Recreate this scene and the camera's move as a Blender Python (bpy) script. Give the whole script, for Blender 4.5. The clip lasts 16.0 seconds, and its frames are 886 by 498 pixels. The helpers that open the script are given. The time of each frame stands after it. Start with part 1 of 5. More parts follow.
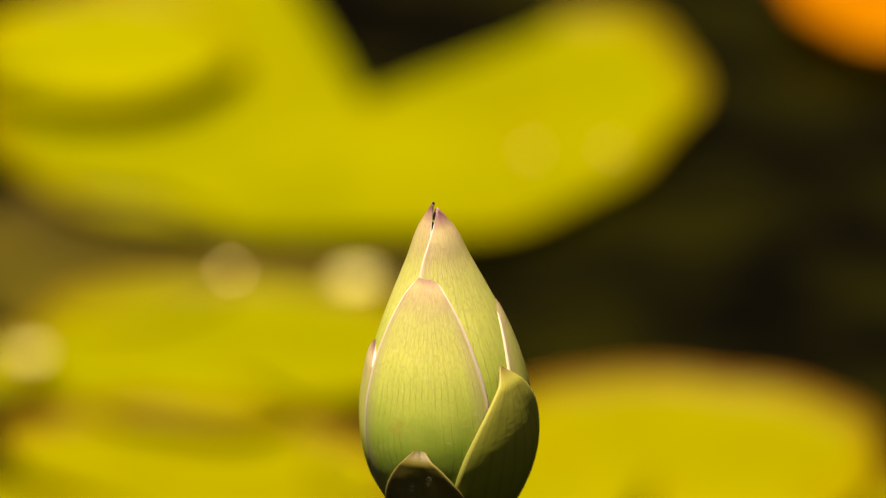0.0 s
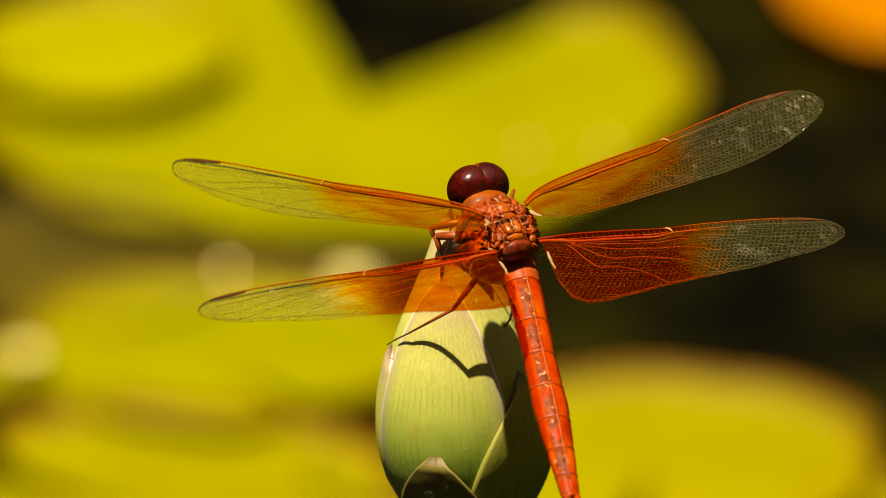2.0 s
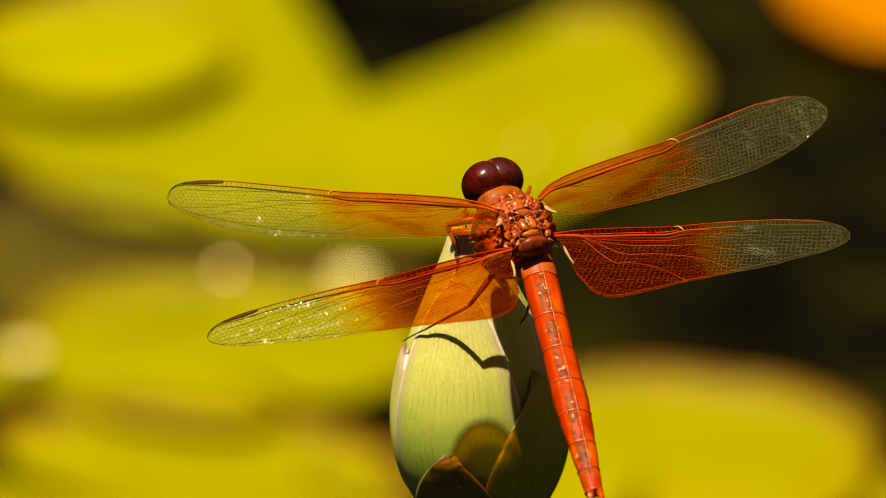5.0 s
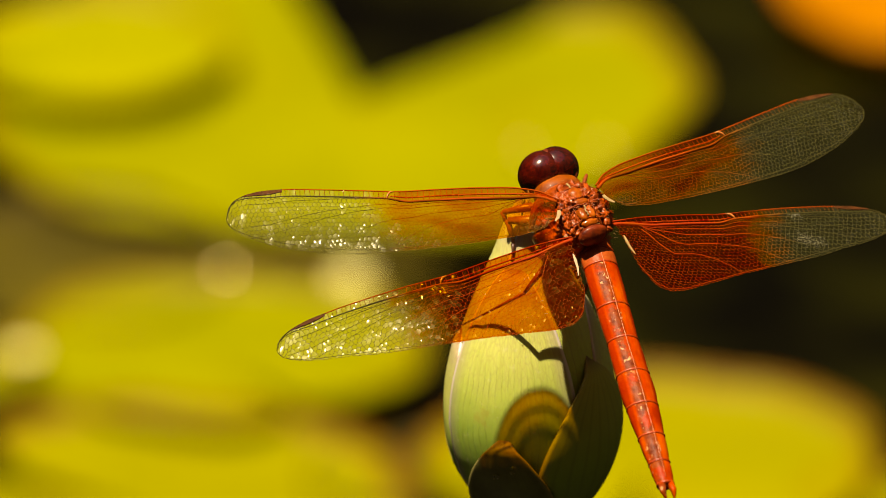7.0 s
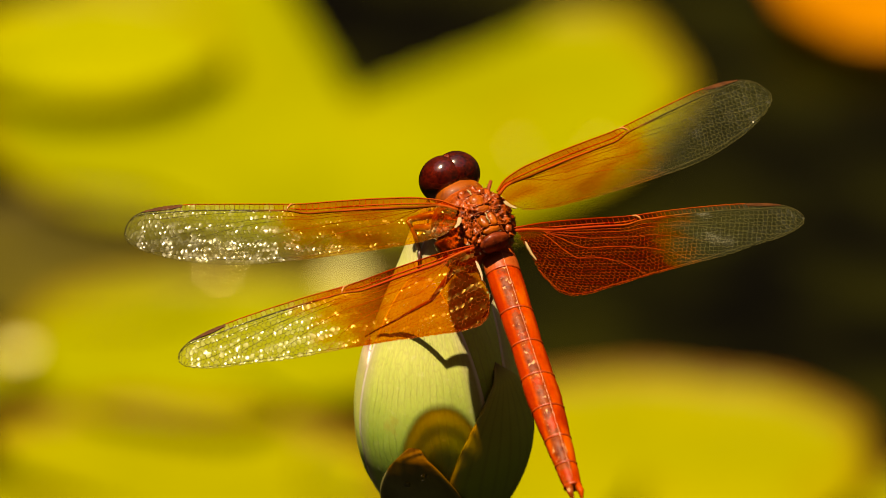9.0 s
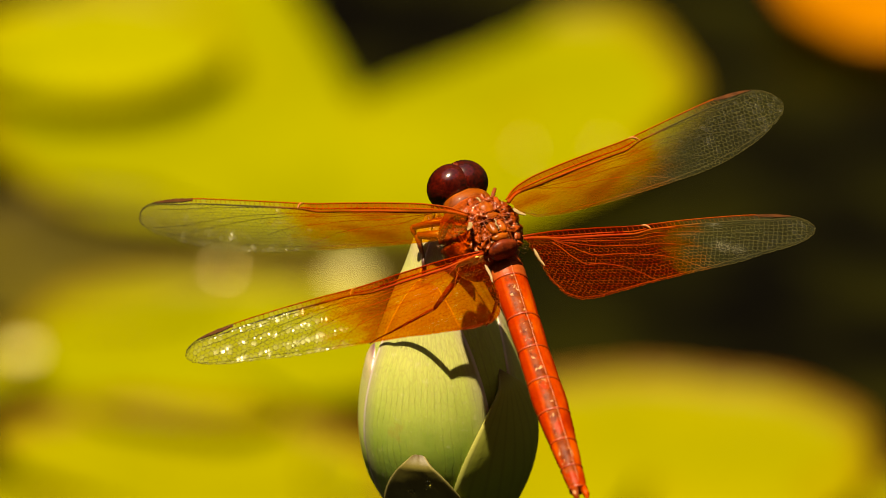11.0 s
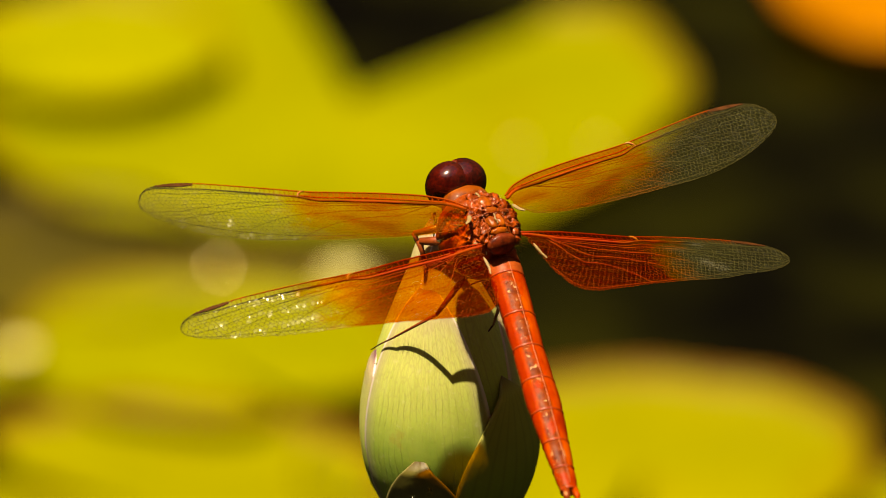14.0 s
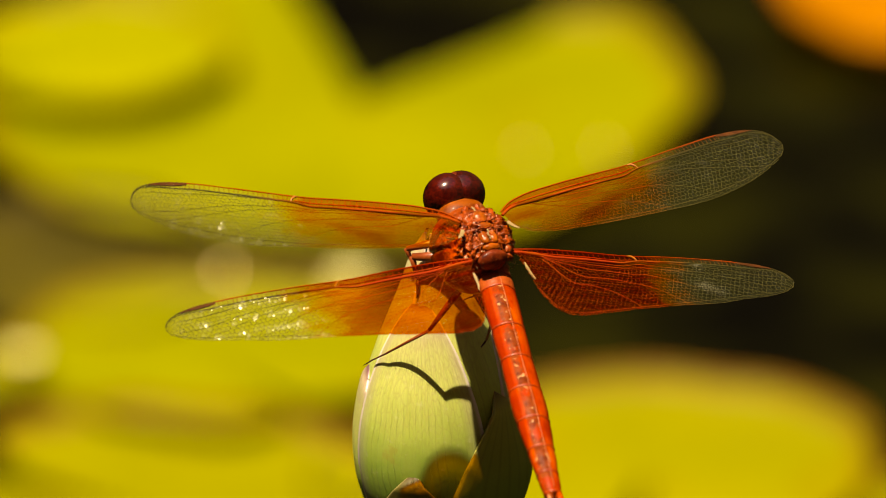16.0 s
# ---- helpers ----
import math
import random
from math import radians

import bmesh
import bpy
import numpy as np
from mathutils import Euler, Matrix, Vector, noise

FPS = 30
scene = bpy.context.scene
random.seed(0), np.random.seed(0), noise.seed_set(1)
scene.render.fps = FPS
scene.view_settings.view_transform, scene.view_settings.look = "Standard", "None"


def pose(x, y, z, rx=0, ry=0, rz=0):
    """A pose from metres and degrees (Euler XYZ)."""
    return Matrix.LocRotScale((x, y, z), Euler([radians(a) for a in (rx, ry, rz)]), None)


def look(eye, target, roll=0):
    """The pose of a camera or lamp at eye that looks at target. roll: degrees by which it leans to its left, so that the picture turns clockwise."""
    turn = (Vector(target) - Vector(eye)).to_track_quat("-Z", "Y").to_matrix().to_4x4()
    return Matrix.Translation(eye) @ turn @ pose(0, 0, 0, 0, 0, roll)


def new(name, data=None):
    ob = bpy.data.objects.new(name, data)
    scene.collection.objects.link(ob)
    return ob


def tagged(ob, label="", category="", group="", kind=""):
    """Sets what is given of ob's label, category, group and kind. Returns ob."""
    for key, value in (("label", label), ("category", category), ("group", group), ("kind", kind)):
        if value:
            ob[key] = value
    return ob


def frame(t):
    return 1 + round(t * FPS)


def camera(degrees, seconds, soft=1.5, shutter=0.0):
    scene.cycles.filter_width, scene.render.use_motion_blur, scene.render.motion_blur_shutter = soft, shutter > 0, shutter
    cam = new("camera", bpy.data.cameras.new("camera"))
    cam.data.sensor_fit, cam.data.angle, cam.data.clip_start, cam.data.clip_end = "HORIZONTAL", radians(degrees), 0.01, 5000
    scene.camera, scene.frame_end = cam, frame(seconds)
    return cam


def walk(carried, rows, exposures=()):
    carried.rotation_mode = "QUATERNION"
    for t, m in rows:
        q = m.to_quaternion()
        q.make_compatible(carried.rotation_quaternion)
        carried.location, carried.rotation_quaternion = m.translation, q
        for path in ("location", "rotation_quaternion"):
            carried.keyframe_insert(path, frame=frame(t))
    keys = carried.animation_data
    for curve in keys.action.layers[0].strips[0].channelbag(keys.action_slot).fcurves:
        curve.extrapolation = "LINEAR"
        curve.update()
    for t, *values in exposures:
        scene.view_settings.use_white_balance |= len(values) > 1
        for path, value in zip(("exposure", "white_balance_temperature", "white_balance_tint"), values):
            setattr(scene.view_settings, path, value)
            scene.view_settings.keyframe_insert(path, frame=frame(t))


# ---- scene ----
# Millimetres are turned into metres by MM. The subject stands over a lily pond; water level is z = 0.
MM = 0.001
TILT = 25.0
EYE = Vector((0.0, -1.1329, 1.1093))

# ---- camera ----
cam = camera(4.954, 16.0, soft=0.8, shutter=0.5)
cam.data.dof.use_dof = True
cam.data.dof.focus_distance = 1.252
cam.data.dof.aperture_fstop = 30.5


def cam_pose(yaw, pitch):
    return pose(EYE.x, EYE.y, EYE.z, 90 - TILT + pitch, 0, yaw)


walk(cam, [(t, cam_pose(a, b)) for t, a, b in (
    (0, 0.0348, 0.0095),
    (0.5, 0.0190, 0.0095),
    (1, 0.0190, 0.0095),
    (1.5, 0.0126, 0.0000),
    (2, 0.0063, 0.0000),
    (2.5, 0.0095, 0.0000),
    (3, 0.0000, 0.0000),
    (3.5, -0.0063, 0.0000),
    (4, 0.0032, 0.0000),
    (4.2, 0.0032, 0.0000),
    (6.3, 0.0063, 0.0000),
    (6.5, 0.0063, 0.0000),
    (7, 0.0000, 0.0000),
    (7.5, 0.0032, 0.0000),
    (8, -0.0032, 0.0000),
    (8.5, -0.0190, -0.0032),
    (9, -0.0348, -0.0032),
    (9.2, -0.0316, -0.0032),
    (11.3, -0.0032, 0.0000),
    (11.5, 0.0000, 0.0000),
    (12, 0.0032, 0.0063),
    (12.5, 0.0032, 0.0063),
    (13, -0.0063, 0.0063),
    (13.5, -0.0190, -0.0032),
    (14, -0.0379, -0.0126),
    (14.5, -0.0821, -0.0190),
    (15, -0.0695, -0.0158),
    (15.5, -0.0126, 0.0000),
    (16, 0.0000, 0.0063),
)], exposures=((0, 0.85, 9500, 12), (16, 0.85, 9500, 12)))

# ---- world and sun ----
SUN_ELEVATION, SUN_AZIMUTH = 76.8, 240.0   # azimuth: clockwise from +Y, so 180 lies behind the camera
world = bpy.data.worlds.new("sky")
scene.world = world
world.use_nodes = True
wn = world.node_tree.nodes
sky = wn.new("ShaderNodeTexSky")
sky.sky_type, sky.sun_disc = "NISHITA", False
sky.sun_elevation, sky.sun_rotation = radians(SUN_ELEVATION), radians(SUN_AZIMUTH)
wn["Background"].inputs["Strength"].default_value = 0.05
world.node_tree.links.new(sky.outputs["Color"], wn["Background"].inputs["Color"])
sun = new("sun", bpy.data.lights.new("sun", "SUN"))
sun.data.energy, sun.data.angle, sun.data.color = 5.0, radians(0.75), (1.0, 0.95, 0.84)
se, sa = radians(SUN_ELEVATION), radians(SUN_AZIMUTH)
TO_SUN = Vector((math.sin(sa) * math.cos(se), math.cos(sa) * math.cos(se), math.sin(se)))
sun.matrix_world = look(TO_SUN * 5, (0, 0, 0))


# ---- materials ----
def material(name, rough=0.5, metal=0.0, spec=0.5):
    m = bpy.data.materials.new(name)
    m.use_nodes = True
    b = m.node_tree.nodes["Principled BSDF"]
    b.inputs["Roughness"].default_value = rough
    b.inputs["Metallic"].default_value = metal
    b.inputs["Specular IOR Level"].default_value = spec
    return m, m.node_tree.nodes, m.node_tree.links, b


def noise_node(nodes, links, coord, scale, detail=3.0, rough=0.55):
    n = nodes.new("ShaderNodeTexNoise")
    n.inputs["Scale"].default_value, n.inputs["Detail"].default_value, n.inputs["Roughness"].default_value = scale, detail, rough
    links.new(coord, n.inputs["Vector"])
    return n


def ramp(nodes, links, value, stops):
    r = nodes.new("ShaderNodeValToRGB")
    while len(r.color_ramp.elements) < len(stops):
        r.color_ramp.elements.new(0.5)
    for e, (p, c) in zip(r.color_ramp.elements, stops):
        e.position, e.color = p, (*c, 1)
    links.new(value, r.inputs["Fac"])
    return r


def mixed(nodes, links, fac, a, b, mode="MIX"):
    n = nodes.new("ShaderNodeMix")
    n.data_type, n.blend_type = "RGBA", mode
    for socket, v in ((n.inputs[0], fac), (n.inputs[6], a), (n.inputs[7], b)):
        if isinstance(v, (int, float)):
            socket.default_value = v
        elif isinstance(v, tuple):
            socket.default_value = (*v, 1)
        else:
            links.new(v, socket)
    return n.outputs[2]


def bump(nodes, links, b, height, strength, distance):
    n = nodes.new("ShaderNodeBump")
    n.inputs["Strength"].default_value, n.inputs["Distance"].default_value = strength, distance
    links.new(height, n.inputs["Height"])
    links.new(n.outputs["Normal"], b.inputs["Normal"])


def math_node(nodes, links, op, a, b=None, c=None):
    n = nodes.new("ShaderNodeMath")
    n.operation = op
    for i, v in enumerate((a, b, c)):
        if v is None:
            continue
        if isinstance(v, (int, float)):
            n.inputs[i].default_value = v
        else:
            links.new(v, n.inputs[i])
    return n.outputs[0]


def object_coord(nodes):
    return nodes.new("ShaderNodeTexCoord").outputs["Object"]


def attribute(nodes, name):
    n = nodes.new("ShaderNodeAttribute")
    n.attribute_name = name
    return n


def mottled(name, dark, light, scale, rough=0.5, spec=0.5, bump_scale=None, bump_depth=0.0, coat=0.0, subsurface=0.0, weight=0.5):
    """A surface with two scales of colour variation and fine relief."""
    m, n, l, b = material(name, rough, 0.0, spec)
    co = object_coord(n)
    big, fine = noise_node(n, l, co, scale), noise_node(n, l, co, scale * 7)
    mix = math_node(n, l, "MULTIPLY_ADD", fine.outputs["Fac"], 0.4, math_node(n, l, "MULTIPLY", big.outputs["Fac"], 0.6))
    r = ramp(n, l, mix, ((0.5 - weight * 0.4, dark), (0.5 + weight * 0.4, light)))
    l.new(r.outputs["Color"], b.inputs["Base Color"])
    if bump_depth:
        h = noise_node(n, l, co, bump_scale or scale * 12, 4)
        bump(n, l, b, h.outputs["Fac"], 0.7, bump_depth)
    b.inputs["Coat Weight"].default_value = coat
    b.inputs["Coat Roughness"].default_value = 0.08
    if subsurface:
        b.inputs["Subsurface Weight"].default_value = subsurface
        b.inputs["Subsurface Radius"].default_value = (0.0012, 0.0006, 0.0002)
        b.inputs["Subsurface Scale"].default_value = 1.0
    return m


def pad_material(name, dark, light, rim, shine=0.2):
    """Lily pad skin: yellow-green, blotched, with radial veins and a browner rim (attribute rim: 0 centre, 1 edge)."""
    m, n, l, b = material(name, 0.6, 0.0, shine)
    co = object_coord(n)
    big, mid = noise_node(n, l, co, 16, 4), noise_node(n, l, co, 90, 3)
    base = ramp(n, l, big.outputs["Fac"], ((0.35, dark), (0.65, light))).outputs["Color"]
    base = mixed(n, l, math_node(n, l, "MULTIPLY", mid.outputs["Fac"], 0.35), base, dark)
    worn = ramp(n, l, noise_node(n, l, co, 34, 5, 0.6).outputs["Fac"], ((0.54, (0, 0, 0)), (0.72, (1, 1, 1)))).outputs["Color"]
    base = mixed(n, l, math_node(n, l, "MULTIPLY", worn, 0.45), base, rim)
    at = attribute(n, "leaf").outputs["Color"]
    sep = n.new("ShaderNodeSeparateColor")
    l.new(at, sep.inputs[0])
    edge = ramp(n, l, sep.outputs[0], ((0.90, (0, 0, 0)), (0.99, (1, 1, 1)))).outputs["Color"]
    base = mixed(n, l, edge, base, rim)
    vein = math_node(n, l, "PINGPONG", math_node(n, l, "MULTIPLY", sep.outputs[1], 18.0), 0.5)
    line = ramp(n, l, vein, ((0.0, (1, 1, 1)), (0.07, (0, 0, 0)))).outputs["Color"]
    base = mixed(n, l, math_node(n, l, "MULTIPLY", line, 0.35), base, light)
    l.new(base, b.inputs["Base Color"])
    bump(n, l, b, mid.outputs["Fac"], 0.4, 0.001)
    through_leaf = n.new("ShaderNodeBsdfTranslucent")
    l.new(base, through_leaf.inputs["Color"])
    both = n.new("ShaderNodeMixShader")
    both.inputs[0].default_value = 0.2
    l.new(b.outputs[0], both.inputs[1]), l.new(through_leaf.outputs[0], both.inputs[2])
    l.new(both.outputs[0], n["Material Output"].inputs["Surface"])
    return m


def petal_material():
    """Bud petal skin: attribute petal holds along (0 base, 1 tip), across (0 to 1) and edge (1 at the margin)."""
    m, n, l, b = material("petal_skin", 0.42, 0.0, 0.4)
    at = attribute(n, "petal").outputs["Color"]
    sep = n.new("ShaderNodeSeparateColor")
    l.new(at, sep.inputs[0])
    along, across, edge = sep.outputs[0], sep.outputs[1], sep.outputs[2]
    co = object_coord(n)
    big, fine = noise_node(n, l, co, 120, 4), noise_node(n, l, co, 900, 3)
    fray = math_node(n, l, "MULTIPLY_ADD", noise_node(n, l, co, 300, 5, 0.65).outputs["Fac"], 0.16, math_node(n, l, "ADD", along, -0.08))
    body = ramp(n, l, fray, ((0.0, (0.03, 0.10, 0.006)), (0.30, (0.07, 0.19, 0.012)), (0.42, (0.20, 0.36, 0.035)), (0.55, (0.46, 0.58, 0.11)), (0.70, (0.60, 0.64, 0.18)), (0.82, (0.54, 0.55, 0.20)), (0.92, (0.52, 0.40, 0.28)), (1.0, (0.42, 0.18, 0.26)))).outputs["Color"]
    body = mixed(n, l, math_node(n, l, "MULTIPLY", big.outputs["Fac"], 0.35), body, (0.64, 0.70, 0.18))
    wob = math_node(n, l, "MULTIPLY_ADD", big.outputs["Fac"], 0.09, across)
    vein = math_node(n, l, "PINGPONG", math_node(n, l, "MULTIPLY", wob, 21.0), 0.5)
    line = ramp(n, l, vein, ((0.0, (1, 1, 1)), (0.12, (0, 0, 0)))).outputs["Color"]
    fade = ramp(n, l, noise_node(n, l, co, 210, 3).outputs["Fac"], ((0.38, (0, 0, 0)), (0.68, (1, 1, 1)))).outputs["Color"]
    line = math_node(n, l, "MULTIPLY", math_node(n, l, "MULTIPLY", line, fade), math_node(n, l, "MULTIPLY_ADD", fine.outputs["Fac"], 1.3, 0.0))
    body = mixed(n, l, math_node(n, l, "MULTIPLY", line, 0.60), body, (0.16, 0.17, 0.03))
    fibre = n.new("ShaderNodeCombineXYZ")
    l.new(math_node(n, l, "MULTIPLY", across, 34.0), fibre.inputs[0])
    l.new(math_node(n, l, "MULTIPLY", along, 4.0), fibre.inputs[1])
    streak = noise_node(n, l, fibre.outputs[0], 1.0, 4, 0.6)
    body = mixed(n, l, math_node(n, l, "MULTIPLY", ramp(n, l, streak.outputs["Fac"], ((0.42, (1, 1, 1)), (0.60, (0, 0, 0)))).outputs["Color"], 0.15), body, (0.30, 0.36, 0.04))
    # the fine net of side veins, stronger towards the tip
    mesh = n.new("ShaderNodeCombineXYZ")
    l.new(math_node(n, l, "MULTIPLY", wob, 40.0), mesh.inputs[0])
    l.new(math_node(n, l, "MULTIPLY", along, 24.0), mesh.inputs[1])
    web = n.new("ShaderNodeTexVoronoi")
    web.feature = "DISTANCE_TO_EDGE"
    web.inputs["Scale"].default_value = 1.0
    l.new(mesh.outputs[0], web.inputs["Vector"])
    net = ramp(n, l, web.outputs["Distance"], ((0.02, (1, 1, 1)), (0.14, (0, 0, 0)))).outputs["Color"]
    upper = ramp(n, l, along, ((0.45, (0.04, 0.04, 0.04)), (0.9, (0.30, 0.30, 0.30)))).outputs["Color"]
    body = mixed(n, l, math_node(n, l, "MULTIPLY", net, upper), body, (0.30, 0.17, 0.10))
    blemish = ramp(n, l, noise_node(n, l, co, 260, 5).outputs["Fac"], ((0.66, (0, 0, 0)), (0.72, (1, 1, 1)))).outputs["Color"]
    body = mixed(n, l, math_node(n, l, "MULTIPLY", blemish, 0.4), body, (0.40, 0.32, 0.06))
    rim = ramp(n, l, edge, ((0.93, (0, 0, 0)), (0.97, (1, 1, 1)))).outputs["Color"]
    blush = ramp(n, l, edge, ((0.70, (0, 0, 0)), (0.93, (1, 1, 1)))).outputs["Color"]
    body = mixed(n, l, math_node(n, l, "MULTIPLY", blush, 0.36), body, (0.44, 0.28, 0.33))
    body = mixed(n, l, math_node(n, l, "MULTIPLY", rim, 0.9), body, (0.86, 0.74, 0.68))
    tip = ramp(n, l, along, ((0.95, (0, 0, 0)), (0.985, (1, 1, 1)))).outputs["Color"]
    body = mixed(n, l, math_node(n, l, "MULTIPLY", tip, 0.8), body, (0.16, 0.05, 0.09))
    spot = ramp(n, l, fine.outputs["Fac"], ((0.62, (0, 0, 0)), (0.75, (1, 1, 1)))).outputs["Color"]
    body = mixed(n, l, math_node(n, l, "MULTIPLY", spot, 0.25), body, (0.75, 0.73, 0.45))
    l.new(body, b.inputs["Base Color"])
    b.inputs["Subsurface Weight"].default_value = 0.12
    b.inputs["Subsurface Radius"].default_value = (0.0010, 0.0008, 0.0003)
    b.inputs["Subsurface Scale"].default_value = 1.0
    hgt = math_node(n, l, "SUBTRACT", math_node(n, l, "MULTIPLY", fine.outputs["Fac"], 0.5), line)
    bump(n, l, b, hgt, 0.5, 0.00012)
    return m


def sepal_material(name, brown, stain):
    m, n, l, b = material(name, 0.45, 0.0, 0.22)
    at = attribute(n, "petal").outputs["Color"]
    sep = n.new("ShaderNodeSeparateColor")
    l.new(at, sep.inputs[0])
    co = object_coord(n)
    big, fine = noise_node(n, l, co, 220, 4), noise_node(n, l, co, 1100, 3)
    body = ramp(n, l, sep.outputs[0], ((0.0, (0.05, 0.12, 0.008)), (0.4, (0.26, 0.36, 0.035)), (0.9, (0.56, 0.56, 0.12)), (1.0, (0.12, 0.05, 0.04)))).outputs["Color"]
    body = mixed(n, l, math_node(n, l, "MULTIPLY_ADD", big.outputs["Fac"], 0.4, brown), body, stain)
    vein = math_node(n, l, "PINGPONG", math_node(n, l, "MULTIPLY", sep.outputs[1], 9.0), 0.5)
    line = ramp(n, l, vein, ((0.0, (1, 1, 1)), (0.2, (0, 0, 0)))).outputs["Color"]
    body = mixed(n, l, math_node(n, l, "MULTIPLY", line, 0.2), body, (0.10, 0.09, 0.02))
    rim = ramp(n, l, sep.outputs[2], ((0.86, (0, 0, 0)), (0.96, (1, 1, 1)))).outputs["Color"]
    body = mixed(n, l, math_node(n, l, "MULTIPLY", rim, 0.35), body, (0.40, 0.34, 0.14))
    l.new(body, b.inputs["Base Color"])
    bump(n, l, b, fine.outputs["Fac"], 0.3, 0.00010)
    return m


def wing_material():
    """Wing membrane: clear towards the tip, amber towards the body (attribute amber), thin, glossy, a little milky."""
    m = bpy.data.materials.new("wing_membrane")
    m.use_nodes = True
    n, l = m.node_tree.nodes, m.node_tree.links
    n.remove(n["Principled BSDF"])
    out = n["Material Output"]
    am = attribute(n, "amber").outputs["Fac"]
    co = object_coord(n)
    blot, speck = noise_node(n, l, co, 350, 3), noise_node(n, l, co, 5200, 2)
    clear = n.new("ShaderNodeBsdfTransparent")
    l.new(ramp(n, l, am, ((0.0, (0.97, 0.97, 0.93)), (0.35, (0.96, 0.74, 0.20)), (0.72, (0.92, 0.48, 0.012)), (0.86, (0.78, 0.30, 0.007)), (1.0, (0.68, 0.22, 0.005)))).outputs["Color"], clear.inputs["Color"])
    tint = ramp(n, l, am, ((0.0, (0.58, 0.60, 0.22)), (0.5, (0.60, 0.26, 0.02)), (0.74, (0.60, 0.15, 0.006)), (0.86, (0.46, 0.022, 0.001)), (1.0, (0.44, 0.014, 0.001)))).outputs["Color"]
    dif, tra = n.new("ShaderNodeBsdfDiffuse"), n.new("ShaderNodeBsdfTranslucent")
    l.new(tint, dif.inputs["Color"]), l.new(tint, tra.inputs["Color"])
    milk = n.new("ShaderNodeMixShader")
    l.new(dif.outputs[0], milk.inputs[1]), l.new(tra.outputs[0], milk.inputs[2])
    body = n.new("ShaderNodeMixShader")
    grain = ramp(n, l, speck.outputs["Fac"], ((0.38, (0.35, 0.35, 0.35)), (0.68, (2.0, 2.0, 2.0)))).outputs["Color"]
    dens = ramp(n, l, am, ((0.0, (0.030, 0.030, 0.030)), (0.4, (0.06, 0.06, 0.06)), (0.74, (0.12, 0.12, 0.12)), (1.0, (0.058, 0.058, 0.058)))).outputs["Color"]
    amount = math_node(n, l, "MULTIPLY", math_node(n, l, "MULTIPLY_ADD", blot.outputs["Fac"], 1.0, 0.5), math_node(n, l, "MULTIPLY", dens, grain))
    l.new(amount, body.inputs[0])
    l.new(clear.outputs[0], body.inputs[1]), l.new(milk.outputs[0], body.inputs[2])
    gloss = n.new("ShaderNodeBsdfGlossy")
    cell = n.new("ShaderNodeNewGeometry").outputs["Random Per Island"]
    l.new(math_node(n, l, "MULTIPLY_ADD", math_node(n, l, "POWER", cell, 2.0), 0.38, 0.13), gloss.inputs["Roughness"])
    l.new(ramp(n, l, am, ((0.1, (1, 0.98, 0.80)), (0.6, (1, 0.60, 0.12)))).outputs["Color"], gloss.inputs["Color"])
    face = n.new("ShaderNodeLayerWeight").outputs["Facing"]
    top = n.new("ShaderNodeMixShader")
    l.new(math_node(n, l, "MULTIPLY_ADD", math_node(n, l, "POWER", face, 4.0), 0.2, math_node(n, l, "MULTIPLY_ADD", am, -0.0083, 0.0095)), top.inputs[0])
    l.new(body.outputs[0], top.inputs[1]), l.new(gloss.outputs[0], top.inputs[2])
    l.new(top.outputs[0], out.inputs["Surface"])
    return m


def vein_material():
    m, n, l, b = material("wing_vein", 0.6, 0.0, 0.03)
    am = attribute(n, "amber").outputs["Fac"]
    l.new(ramp(n, l, am, ((0.0, (0.050, 0.042, 0.013)), (0.3, (0.18, 0.06, 0.010)), (0.5, (0.15, 0.035, 0.003)), (0.66, (0.16, 0.030, 0.002)), (0.82, (0.29, 0.046, 0.006)), (0.92, (0.29, 0.042, 0.005)), (1.0, (0.30, 0.028, 0.006)))).outputs["Color"], b.inputs["Base Color"])
    return m


M_PETAL, M_SEPAL = petal_material(), sepal_material("sepal_skin", 0.0, (0.17, 0.17, 0.02))
M_SEPAL_BROWN = sepal_material("brown_sepal_skin", 0.58, (0.040, 0.020, 0.004))
M_STEM = mottled("stem_skin", (0.07, 0.11, 0.02), (0.16, 0.20, 0.05), 60, 0.5, bump_depth=0.0002)
M_WING, M_VEIN = wing_material(), vein_material()
M_STIGMA = mottled("wing_spot", (0.028, 0.009, 0.003), (0.11, 0.034, 0.009), 500, 0.6, 0.06)
M_JOINT = mottled("wing_joint", (0.34, 0.09, 0.012), (0.50, 0.18, 0.04), 900, 0.4)
M_SCUFF = mottled("scuffed_membrane", (0.08, 0.075, 0.05), (0.17, 0.16, 0.11), 900, 0.5)
M_PALE = mottled("pale_membrane", (0.19, 0.115, 0.04), (0.36, 0.25, 0.11), 700, 0.5)
M_EYE = mottled("eye", (0.006, 0.0006, 0.0008), (0.085, 0.005, 0.002), 420, 0.16, 0.6, coat=0.7, weight=0.30)


